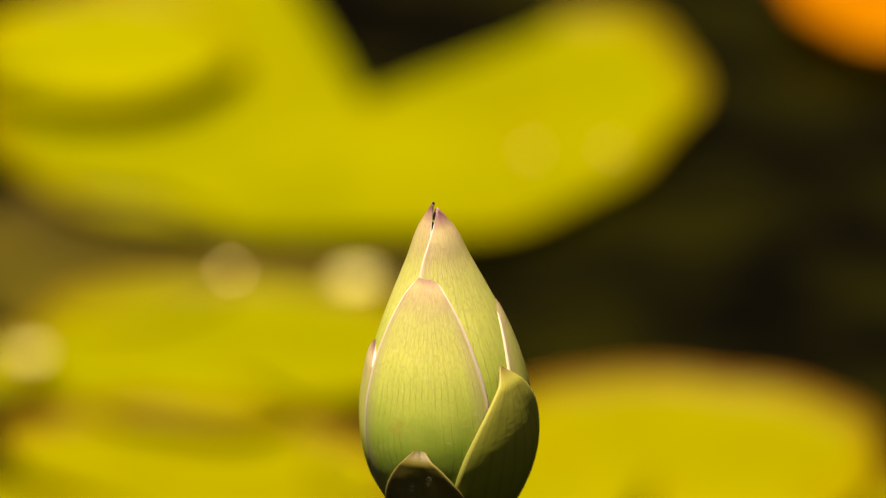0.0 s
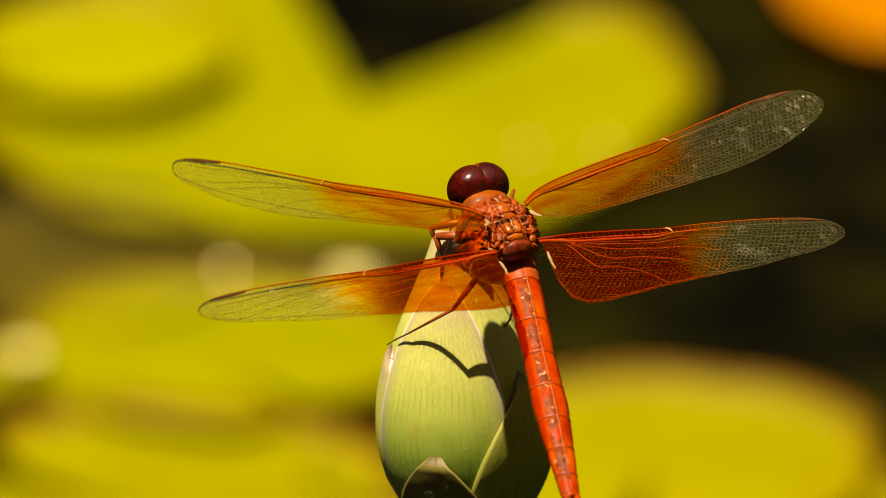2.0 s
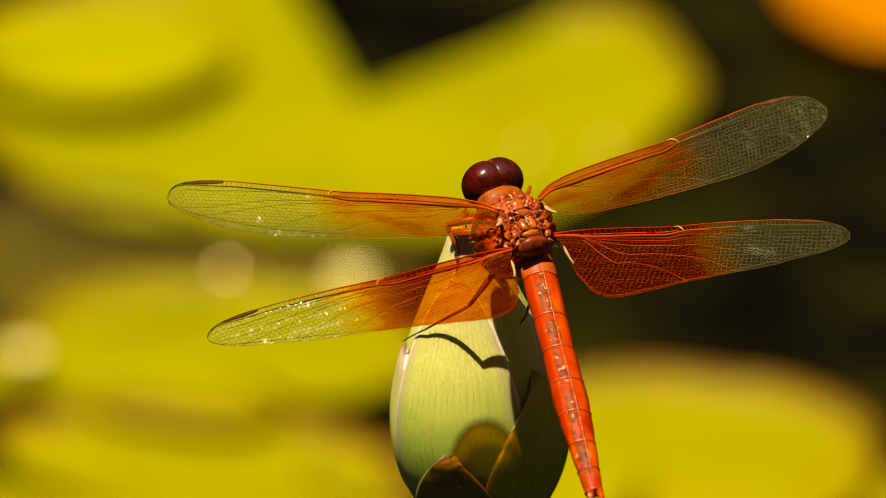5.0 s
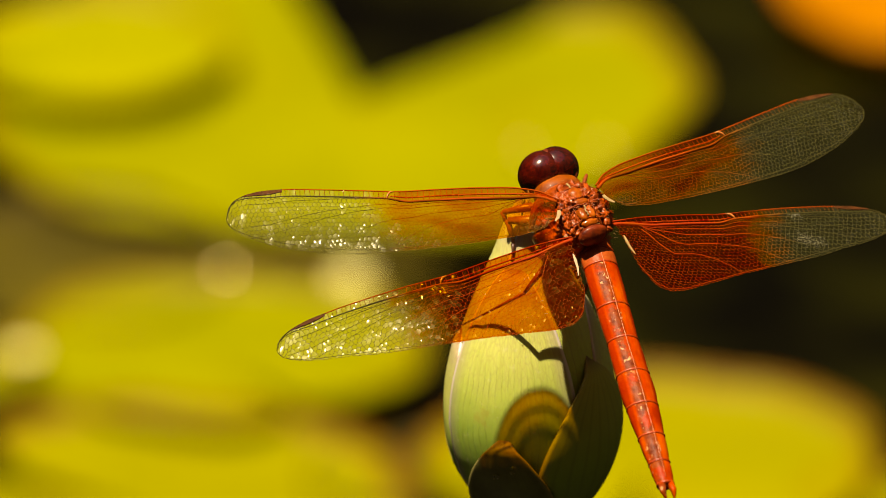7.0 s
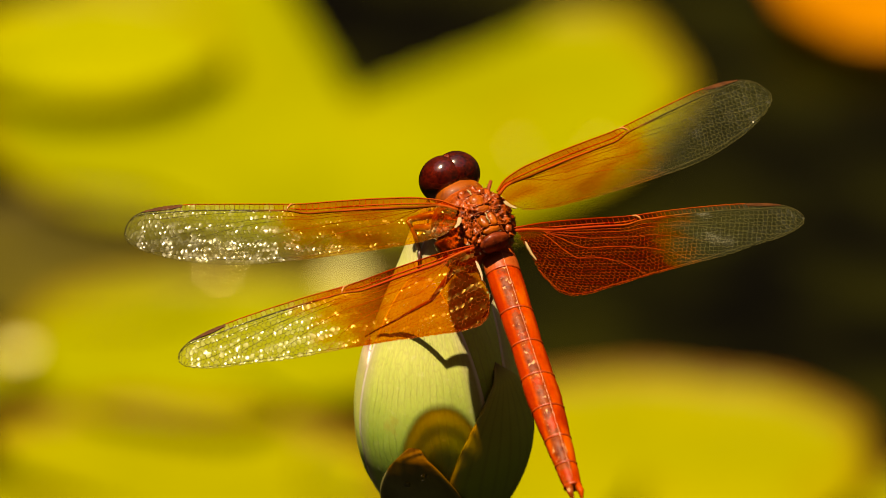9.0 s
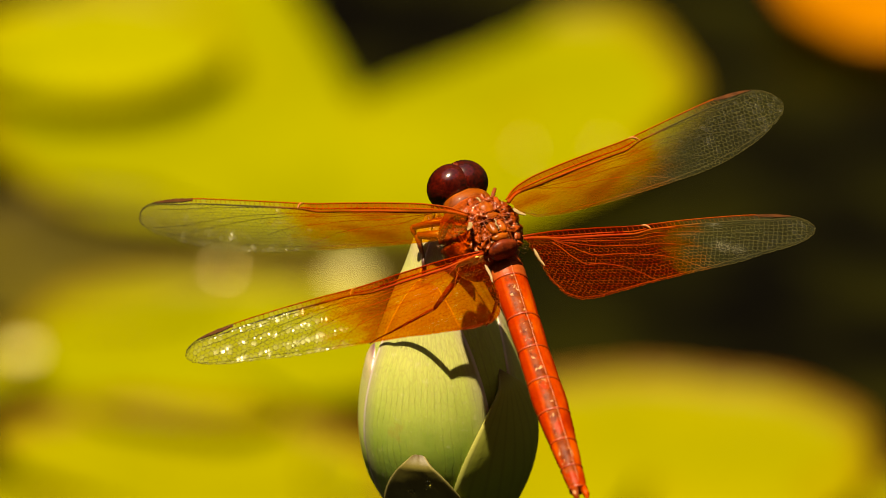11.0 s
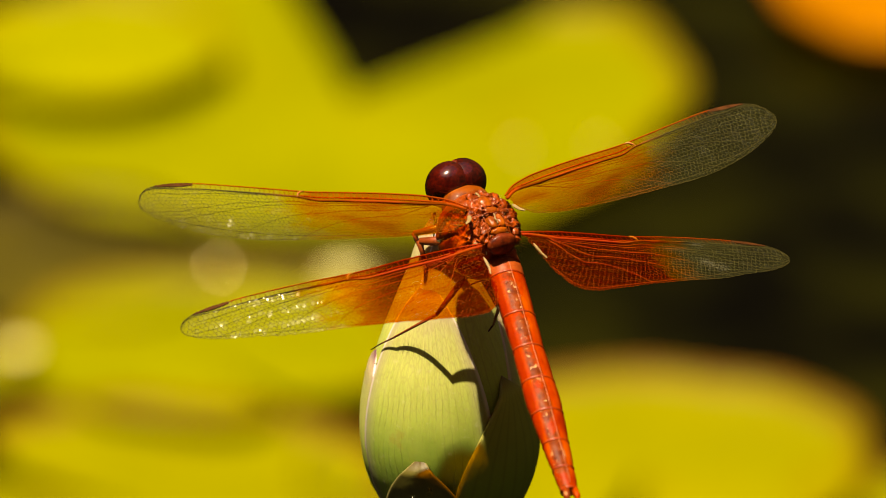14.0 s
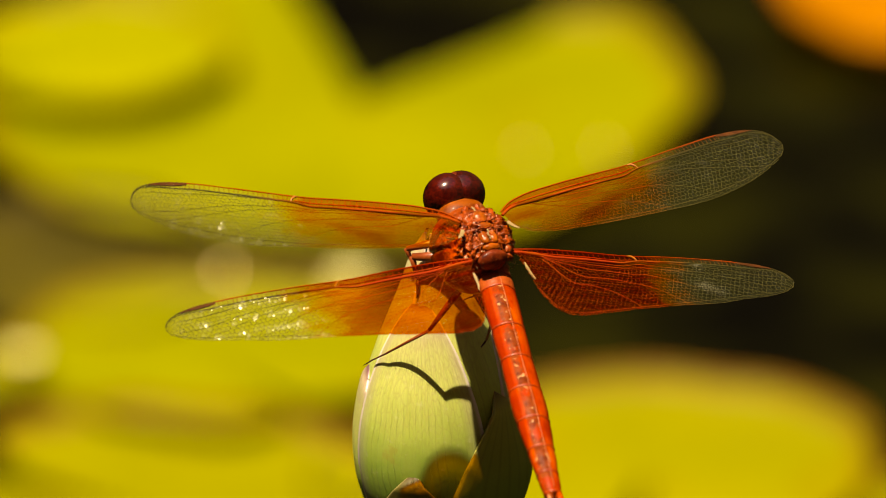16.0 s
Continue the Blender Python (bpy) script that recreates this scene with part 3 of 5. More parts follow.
def build_bud():
    bud = tagged(new("lotus_bud"), "closed yellow-green lotus bud with pink-edged petals on its stem", "flower bud")
    bud.location = BUD_FOOT
    rise = BUD_TIP - BUD_FOOT
    lean = Matrix.Rotation(radians(-3.2), 4, "Y")
    m = Matrix.Translation(rise) @ lean

    def seat(ob):
        ob.matrix_local = m
        return ob

    bm = bmesh.new()
    hs = np.linspace(3.0, 45.8, 40)
    tube(bm, [(0, 0, -h) for h in hs], [max(0.2, bud_radius(h) - 0.25) for h in hs], 32)
    ob = part("core", bm, M_STEM, bud)
    seat(ob)
    seat(bud_petal("petal", bud, -70, 0.0, 9.5, 0.0, M_PETAL, "", blunt=0.9))
    seat(bud_petal("petal", bud, 150, 1.0, 11.5, 0.1, M_PETAL, "", blunt=0.9))
    seat(bud_petal("petal", bud, 48, 0.9, 12.0, 0.32, M_PETAL, "", blunt=0.85))
    seat(bud_petal("petal", bud, 100, 12.6, 9.0, 0.55, M_PETAL, "", blunt=0.7))
    seat(bud_petal("petal", bud, -88, 18.2, 8.5, 0.60, M_PETAL, "", blunt=0.65))
    seat(bud_petal("petal", bud, -18, 7.2, 9.3, 0.75, M_PETAL, "yellow-green outer petal with fine veins", blunt=0.85))
    seat(bud_petal("sepal", bud, 52, 20.0, 8.4, 1.2, M_SEPAL, "olive green sepal with a dark tip", blunt=1.0, lift=0.4))
    seat(bud_petal("sepal", bud, -18, 28.6, 5.2, 1.7, M_SEPAL_BROWN, "brownish sepal with a dark tip", base=46.0, blunt=0.72, lift=0.5))
    seat(bud_petal("sepal", bud, -140, 26.0, 7.0, 1.25, M_SEPAL, "", blunt=0.7, lift=0.4))
    for az, h, r in ((-22, 33.6, 0.32), (-11, 32.0, 0.26), (-12, 32.8, 0.2)):
        bm = bmesh.new()
        q = bud_radius(h) + 2.1
        blob(bm, (math.sin(radians(az)) * q, -math.cos(radians(az)) * q, -h), (r * 1.3, r * 0.7, r), None, 12, 8)
        seat(part("dew_drop", bm, M_DEW, bud, "tiny clear dew drop"))
    bm = bmesh.new()
    top, pts = m @ Vector((0, 0, -45.0 * MM)), []
    for i in range(25):
        f = i / 24
        p = top * (1 - f)
        pts.append(Vector((p.x + 0.006 * math.sin(f * math.pi) , p.y + 0.004 * math.sin(f * 5.0) * (1 - f), p.z - 0.08 * f)) / MM)
    tube(bm, pts, [2.5 + 0.9 * i / 24 for i in range(25)], 16)
    part("stem", bm, M_STEM, bud, "green upright stem")
    return bud


bud = build_bud()


# ---- the dragonfly ----
# Its own space: x forwards, y to its left, z up from its back; millimetres.
WING_LENGTH = {"fore": 40.66, "hind": 38.41}
FORE_LEAD = ((0, 0.018), (0.04, 0.042), (0.1, 0.058), (0.22, 0.064), (0.36, 0.060), (0.475, 0.055), (0.58, 0.060), (0.7, 0.066), (0.84, 0.068), (0.91, 0.058), (0.955, 0.040), (0.982, 0.016), (0.995, -0.014), (1.0, -0.040))
FORE_TRAIL = ((0, -0.03), (0.03, -0.070), (0.09, -0.098), (0.2, -0.120), (0.35, -0.142), (0.5, -0.156), (0.65, -0.156), (0.78, -0.140), (0.89, -0.114), (0.95, -0.092), (0.98, -0.074), (0.995, -0.056), (1.0, -0.044))
HIND_LEAD = ((0, 0.010), (0.1, 0.018), (0.25, 0.016), (0.405, 0.008), (0.55, 0.014), (0.7, 0.014), (0.82, 0.008), (0.91, -0.005), (0.96, -0.024), (0.985, -0.044), (0.996, -0.062), (1.0, -0.076))
HIND_TRAIL = ((0, -0.18), (0.018, -0.262), (0.05, -0.305), (0.1, -0.315), (0.2, -0.296), (0.35, -0.264), (0.5, -0.234), (0.65, -0.202), (0.78, -0.172), (0.89, -0.148), (0.95, -0.128), (0.98, -0.112), (0.995, -0.096), (1.0, -0.082))


def amber_at(kind, s, c, depth=1.0):
    """How amber the membrane is: deep at the body, along the front edge out to the nodus, clear beyond. depth: how far behind the front edge."""
    reach, full = (0.49, 0.85) if kind == "fore" else (0.52, 1.0)
    ragged = 0.06 * noise.noise(Vector((s * 11, c * 26, full * 3))) + 0.035 * noise.noise(Vector((s * 34, c * 70, full)))
    front = 0.06 * max(0.0, c + 0.10) / 0.14
    deep = (0.90 if kind == "fore" else 0.97) + 0.30 * noise.noise(Vector((s * 9, c * 22, full * 7)))
    body = full * min(1.0, deep) * (1 - smoothstep(reach - 0.14 + front + ragged, reach + 0.11 + front + ragged, s))
    if kind == "fore":
        # pale strip along the rear edge and a clear yellowish heel
        body *= 1 - 0.5 * (1 - smoothstep(-0.135, -0.07, c)) * smoothstep(0.22, 0.36, s)
        body *= 1 - 0.55 * (1 - smoothstep(0.05, 0.14, s)) * (1 - smoothstep(-0.06, -0.02, c))
    strip = full * (1 - smoothstep(0.012, 0.046, depth)) * (1 - smoothstep(0.47, 0.52, s))
    return max(body, strip)


def build_wing(kind, side, parent):
    """One wing: span along +x, front edge towards +y, in its own space at the hinge; side 1 left, -1 right."""
    L = WING_LENGTH[kind]
    lead_t, trail_t = (FORE_LEAD, FORE_TRAIL) if kind == "fore" else (HIND_LEAD, HIND_TRAIL)
    rng = random.Random(11 if kind == "fore" else 23)
    nodus = 0.50 if kind == "fore" else 0.43

    grid = np.linspace(0, 1, 400)
    lead_at, trail_at = np.array([smooth_at(lead_t, g) for g in grid]) * L, np.array([smooth_at(trail_t, g) for g in grid]) * L

    def lead(x):
        return float(np.interp(x / L, grid, lead_at))

    def trail(x):
        return float(np.interp(x / L, grid, trail_at))

    def tone(p):
        return amber_at(kind, p.x / L, p.y / L, (lead(p.x) - p.y) / L)

    def radius_line(x):
        s = x / L
        return lead(x) - L * (0.012 + 0.026 * smoothstep(0.0, 0.15, s) * (1 - 0.55 * smoothstep(nodus - 0.06, nodus + 0.02, s))) * (1 - 0.97 * smoothstep(0.86, 0.995, s))

    def relief(x, y):
        v = (lead(x) - y) / L
        waves = 0.046 * noise.noise(Vector((x * 1.25 + y * 0.5, y * 0.42, L))) * 1.2 * smoothstep(0.3, 0.6, x / L)
        camber = -L * (0.36 * max(0.0, v - 0.03) ** 2 * smoothstep(0.45, 0.75, x / L) + (0.07 if kind == "fore" else 0.03) * max(0.0, v - 0.03))
        return 0.14 * math.sin(v * 95) * math.exp(-v * 14) + 0.03 * math.sin(x * 0.5 + y * 1.1) + waves + camber

    nodes = {}
    pitch = 0.56 if kind == "fore" else 0.62

    def row(x, q):
        """The y of a row of cells q deep behind the radius: the rows spread as they run out."""
        return radius_line(x) - q * (0.85 + 0.45 * x / L)

    def node(i, j):
        key = (i, j)
        if key not in nodes:
            x = i * pitch * 0.5 + rng.uniform(-0.10, 0.10)
            q = -j * pitch * math.sqrt(3) / 6 + rng.uniform(-0.07, 0.07)
            x = min(max(x, 0.15), L * 0.998)
            y = min(max(row(x, q), trail(x)), radius_line(x))
            nodes[key] = Vector((x, y, relief(x, y) + rng.uniform(-0.008, 0.008)))
        return nodes[key]

    nx, ny = int(L / pitch) + 3, int(0.44 * L / (pitch * math.sqrt(3) / 2)) + 4
    cells_keys = []
    for r in range(-ny, 1):
        for k in range(-1, nx):
            ci, cj = 2 * k + (r % 2), 3 * r
            x = ci * pitch * 0.5
            if x < 0.1 or x > L:
                continue
            y = row(x, -cj * pitch * math.sqrt(3) / 6)
            if y < trail(x) - 0.25:
                continue
            cells_keys.append([(ci, cj + 2), (ci + 1, cj + 1), (ci + 1, cj - 1), (ci, cj - 2), (ci - 1, cj - 1), (ci - 1, cj + 1)])
    verts, faces, amber, edges = [], [], [], {}
    for keys in cells_keys:
        ring = [node(*k) for k in keys]
        mid = sum(ring, Vector()) / 6 + Vector((rng.uniform(-0.05, 0.05), rng.uniform(-0.05, 0.05), rng.uniform(0.025, 0.060) * (1 - 0.6 * tone(ring[0]))))
        # each cell is set at a slightly different slant
        calm = 1 - 0.6 * tone(mid)
        pleat = math.sin((radius_line(mid.x) - mid.y) / (0.85 + 0.45 * mid.x / L) * 3.0 + 0.25 * mid.x)
        tx = rng.gauss(0, 0.020) + 0.24 * calm * noise.noise(Vector((mid.x * 1.2, mid.y * 0.45, L)))
        ty = rng.gauss(0, 0.022) + 0.12 * pleat + calm * (0.06 + 0.15 * noise.noise(Vector((mid.x * 1.0, mid.y * 0.6, L + 9))))
        ring = [p + Vector((0, 0, tx * (p.x - mid.x) + ty * (p.y - mid.y))) for p in ring]
        k0 = len(verts)
        for p in ring + [mid]:
            verts.append(p * MM)
            amber.append(tone(p))
        faces += [(k0 + 6, k0 + i, k0 + (i + 1) % 6) for i in range(6)]
        for a, b in zip(keys, keys[1:] + keys[:1]):
            edges[tuple(sorted((a, b)))] = 1
    # the narrow ladder of cells behind the front edge
    lines, thick = [], []
    x = 0.4
    prev = None
    while x < L * 0.998:
        a, b = Vector((x, lead(x), 0.10 + rng.uniform(-0.06, 0.06))), Vector((x + rng.uniform(-0.1, 0.1), radius_line(x), relief(x, radius_line(x))))
        if prev:
            k0 = len(verts)
            ring = [prev[0], prev[1], b, a]
            for p in ring + [sum(ring, Vector()) / 4 + Vector((0, 0, rng.uniform(-0.13, 0.13)))]:
                verts.append(p * MM)
                amber.append(tone(p))
            faces += [(k0 + 4, k0 + i, k0 + (i + 1) % 4) for i in range(4)]
        lines.append((a, b)), thick.append(0.040)
        prev = (a, b)
        x += 0.72 if x < nodus * L else (0.6 if x < 0.93 * L else 0.3)
    membrane, spars = (verts, faces, amber), []
    # vein net
    for (a, b) in edges:
        lines.append((nodes[a], nodes[b])), thick.append(0.013 if kind == "fore" else 0.0145)

    def run(fn, x0, x1, r0, r1, steps=46):
        spars.append(([fn(x0 + (x1 - x0) * i / steps) for i in range(steps + 1)], [r0 + (r1 - r0) * i / steps for i in range(steps + 1)]))

    run(lambda x: Vector((x, lead(x), 0.12)), 0.0, L, 0.11, 0.060, 110)
    run(lambda x: Vector((x, radius_line(x), 0.04)), 0.0, L * 0.985, 0.22, 0.05, 60)
    run(lambda x: Vector((x, (lead(x) * 0.45 + radius_line(x) * 0.55), -0.05)), 0.0, nodus * L, 0.13, 0.09)
    run(lambda x: Vector((x, trail(x), 0.0)), 0.1, L, 0.024, 0.032, 80)
    # long veins that fan out from the base and bend to the rear margin
    # (start, depth there, where it reaches the rear edge)
    fan = ((0.0, 0.03, 1.02), (0.06, 0.10, 0.93), (0.08, 0.24, 0.72), (0.10, 0.40, 0.52)) if kind == "fore" else ((0.0, 0.03, 1.02), (0.06, 0.09, 0.90), (0.08, 0.20, 0.72), (0.09, 0.34, 0.55), (0.08, 0.46, 0.36))
    for s0, deep, s1 in fan:
        def path(x, s0=s0, deep=deep, s1=s1):
            f = min(1.0, max(0.0, (x / L - s0) / (s1 - s0)))
            hi, lo = radius_line(x), trail(x)
            d = deep * smoothstep(-0.05, 0.30, f) + (1 - deep) * max(0.0, f - 0.15) ** 3 / 0.614
            y = hi + (lo - hi) * min(1.0, d)
            return Vector((x, y, relief(x, y) + 0.03))
        run(path, s0 * L + 0.3, min(s1, 0.97) * L, 0.042, 0.022, 44)
    # a branch that leaves the joint and runs out below the front edge
    nod = nodus * L
    run(lambda x: Vector((x, row(x, 0.9 * (x - nod) / (0.5 * L)), relief(x, row(x, 0.9 * (x - nod) / (0.5 * L))) + 0.03)), nod - 0.06 * L, 0.94 * L, 0.044, 0.026, 30)
    # the main veins carry the wing: each one is a tapered rod
    vv, vf, va = [], [], []
    for pts, radii in spars:
        k0 = len(vv)
        for i, end in enumerate(pts):
            d = pts[min(i + 1, len(pts) - 1)] - pts[max(i - 1, 0)]
            p = Vector((-d.y, d.x, 0)).normalized()
            q = Vector((0, 0, 1))
            am = tone(end)
            if lead(end.x) - end.y < 0.9 and end.x / L < 0.84:
                am = max(am, 0.9)
            for w in (k * math.tau / 6 for k in range(6)):
                vv.append((end + (p * math.cos(w) + q * math.sin(w)) * radii[i]) * MM)
                va.append(am)
        for i in range(len(pts) - 1):
            for w in range(6):
                a, b = k0 + 6 * i + w, k0 + 6 * i + (w + 1) % 6
                vf.append((a, b, b + 6, a + 6))
        vf += [tuple(range(k0 + 5, k0 - 1, -1)), tuple(range(len(vv) - 6, len(vv)))]
    wing = raw_part(kind + "_wing", vv, vf, M_VEIN, parent, "glassy wing, amber towards the body, veined", True, amber=va)
    verts, faces, amber = membrane
    tagged(raw_part("membrane", verts, faces, M_WING, wing, "glassy membrane of many small cells", True, amber=amber), kind="stuff")
    vv, vf, va = [], [], []
    for (a, b), r in zip(lines, thick):
        d = b - a
        if d.length < 1e-4:
            continue
        d.normalize()
        p = d.orthogonal().normalized()
        q = d.cross(p)
        k0 = len(vv)
        for end in (a, b):
            s = end.x / L
            front = lead(end.x) - end.y < 0.09 * 10
            am = tone(end)
            if front and s < 0.84:
                am = max(am, 0.9)
            rr = r
            if r < 0.0195:
                rr = r + 0.012 * (1 - am) ** 2
                am *= 0.6 if kind == "fore" else 0.85
            for i in range(3):
                w = i * math.tau / 3
                vv.append((end + (p * math.cos(w) + q * math.sin(w)) * rr) * MM)
                va.append(am)
        for i in range(3):
            j = (i + 1) % 3
            vf.append((k0 + i, k0 + j, k0 + 3 + j, k0 + 3 + i))
    tagged(raw_part("vein_net", vv, vf, M_VEIN, wing, "net of orange and dark veins", amber=va), kind="stuff")
    if kind == "hind" and side < 0:
        # rubbed whitish spots beyond the amber
        bm = bmesh.new()
        for cs, cc, spread, count in ((0.665, -0.02, 0.018, 130), (0.655, -0.125, 0.028, 300), (0.70, -0.145, 0.022, 110)):
            for k in range(count):
                x, y = L * (cs + rng.gauss(0, spread * 0.7)), L * (cc + rng.gauss(0, spread * 0.6))
                y = min(max(y, trail(x) + 0.2), radius_line(x) - 0.2)
                r, a0 = rng.uniform(0.02, 0.065), rng.uniform(0, 6)
                bm.faces.new([bm.verts.new(Vector((x + math.cos(a0 + q * 1.05) * r * rng.uniform(0.5, 1.1), y + math.sin(a0 + q * 1.05) * r * rng.uniform(0.5, 1.0), relief(x, y) + 0.07)) * MM) for q in range(6)])
        tagged(part("scuff", bm, M_SCUFF, wing, "rubbed whitish spots on the membrane", False), kind="stuff")
    # the dark cell near the tip
    bm = bmesh.new()
    rows = []
    for i in range(13):
        x = L * (0.825 + 0.125 * i / 12)
        top, low = lead(x) + 0.02, radius_line(x) * 0.6 + lead(x) * 0.4
        fade = math.sin(math.pi * min(1, max(0.06, i / 12))) ** 0.4
        low = top + (low - top) * fade
        rows.append([bm.verts.new(Vector((x, y, z)) * MM) for y, z in ((top, 0.2), (low, 0.16), (low, -0.02), (top, 0.0))])
    for a, b in zip(rows, rows[1:]):
        for i in range(4):
            bm.faces.new((a[i], b[i], b[(i + 1) % 4], a[(i + 1) % 4]))
    bm.faces.new(rows[0]), bm.faces.new(rows[-1][::-1])
    bmesh.ops.recalc_face_normals(bm, faces=bm.faces)
    part("wing_spot", bm, M_STIGMA, wing, "dark brown cell at the front edge", False)
    # the joint half way along the front edge
    bm = bmesh.new()
    x = nodus * L
    tube(bm, [(x - 0.5, lead(x - 0.5) - 0.02, 0.16), (x, lead(x) - 0.1, 0.18), (x + 0.35, (lead(x) + radius_line(x)) / 2, 0.16), (x + 0.5, radius_line(x), 0.12)], [0.08, 0.15, 0.13, 0.06], 6)
    part("wing_joint", bm, M_JOINT, wing, "pale orange joint in the front edge")
    # pale flap at the inner rear corner
    bm = bmesh.new()
    if kind == "hind":
        pts = ((0.30, -2.2), (0.12, -3.2), (0.15, -4.6), (0.36, -5.6), (0.46, -5.5), (0.38, -4.4), (0.46, -3.2), (0.45, -2.2))
    else:
        pts = ((-0.3, -1.0), (-0.4, -1.5), (-0.1, -2.2), (0.4, -2.7), (0.55, -2.6), (0.2, -1.8), (0.05, -1.0))
    up = [bm.verts.new(Vector((x, y, 0.14)) * MM) for x, y in pts]
    dn = [bm.verts.new(Vector((x, y, 0.02)) * MM) for x, y in pts]
    bm.faces.new(up), bm.faces.new(dn[::-1])
    for i in range(len(pts)):
        j = (i + 1) % len(pts)
        bm.faces.new((up[i], dn[i], dn[j], up[j]))
    bmesh.ops.recalc_face_normals(bm, faces=bm.faces)
    part("wing_flap", bm, M_PALE, wing, "pale cream membrane flap", False)
    if side > 0:
        # a left wing is the mirror image: its upper side lies towards -z
        for ob in (wing, *wing.children):
            co = np.zeros(len(ob.data.vertices) * 3, dtype=np.float32)
            ob.data.vertices.foreach_get("co", co)
            co[2::3] *= -1
            ob.data.vertices.foreach_set("co", co)
            ob.data.flip_normals()
    return wing


def build_abdomen(parent):
    """Nine tapering segments along -x from the joint, each a keeled shell with a raised ring; the first is the part itself."""
    total = 38.6
    cuts = [0.0, 0.05, 0.105, 0.265, 0.395, 0.525, 0.65, 0.765, 0.865, 0.945]
    girth = ((0, 2.0), (0.06, 2.2), (0.2, 2.15), (0.4, 2.0), (0.6, 2.2), (0.8, 1.58), (0.93, 1.15), (1.0, 0.95))

    def section(f, grow=0.0):
        w = float(np.interp(f, [g[0] for g in girth], [g[1] for g in girth])) + grow
        out = []
        for k in range(20):
            a = k * math.tau / 20
            y, z = math.cos(a), math.sin(a)
            y = math.copysign(abs(y) ** 0.85, y)
            top = 0.62 * max(z, 0.0) ** 1.25 + 0.10 * max(0.0, z) ** 12
            low = -1.05 * max(-z, 0.0) ** 0.8
            out.append(Vector((-f * total, y * w * (1 - 0.25 * max(0.0, -z)), (top + low) * w)))
        return out

    first = None
    for s in range(9):
        bm = bmesh.new()
        f0, f1 = cuts[s], cuts[s + 1]
        stations = [(f0, -0.10), (f0 + 0.006, 0.0), ((f0 * 2 + f1) / 3, 0.05), ((f0 + 2 * f1) / 3, 0.03), (f1 - 0.008, -0.03), (f1 - 0.002, -0.02), (f1 + 0.004, -0.16)]
        loops = [[bm.verts.new(p * MM) for p in section(f, g)] for f, g in stations]
        for u, v in zip(loops, loops[1:]):
            for k in range(20):
                bm.faces.new((u[k], u[(k + 1) % 20], v[(k + 1) % 20], v[k]))
        bm.faces.new(loops[0][::-1]), bm.faces.new(loops[-1])
        bmesh.ops.recalc_face_normals(bm, faces=bm.faces)
        ob = part("abdomen" if s == 0 else "segment", bm, M_WAIST if s < 2 else M_ABDOMEN, parent if s == 0 else first, "orange-red tapering abdomen in ringed segments" if s == 0 else "")
        first = first or ob
        # dark ring at the joint and a fine keel line
        bm = bmesh.new()
        ring = []
        for f, g in ((f1 - 0.006, -0.02), (f1 - 0.004, 0.07), (f1 - 0.001, 0.07), (f1 + 0.001, -0.02)):
            ring.append([bm.verts.new(p * MM) for p in section(f, g)])
        for u, v in zip(ring, ring[1:]):
            for k in range(20):
                bm.faces.new((u[k], u[(k + 1) % 20], v[(k + 1) % 20], v[k]))
        bmesh.ops.recalc_face_normals(bm, faces=bm.faces)
        part("segment_ring", bm, M_RING, first, "dark red ring at a joint")
    bm = bmesh.new()
    fs = np.linspace(0.02, 0.93, 30)
    tube(bm, [section(f)[5] + Vector((0, 0, 0.02)) for f in fs], [0.04] * 30, 5)
    part("keel_line", bm, M_KEEL, first, "fine pale red line along the back")
    for y in (-0.45, 0.45):
        bm = bmesh.new()
        tube(bm, [(-total * 0.94, y, 0.2), (-total * 0.97, y * 1.5, 0.3), (-total, y * 1.2, 0.2)], [0.5, 0.42, 0.12], 8)
        part("clasper", bm, M_ABDOMEN, first)
    return first


LEGS = ((((3.54, -2.01, -8.87), (1.70, 1.61, -13.90), (4.64, 4.21, -21.52), (7.03, 4.85, -26.60)), 0.40),
        (((8.63, -3.48, -9.45), (11.03, 0.97, -11.11), (9.32, 0.17, -13.58), (7.84, 0.41, -15.37)), 0.70),
        (((10.74, -3.33, -8.66), (12.13, 1.38, -10.81), (10.98, 0.23, -12.93), (10.28, -0.25, -13.71)), 0.55),
        (((0.09, -3.15, -6.15), (0.87, -6.32, -12.18), (1.23, -6.90, -17.10), (2.12, -7.14, -20.42)), 0.42),
        (((2.89, -3.25, -6.25), (4.17, -6.87, -10.78), (5.76, -6.83, -13.75), (6.52, -5.31, -15.46)), 0.4),
        (((4.67, -3.05, -4.08), (8.87, -5.83, -0.98), (9.42, -6.39, -7.14), (9.94, -4.85, -11.80)), 0.36))


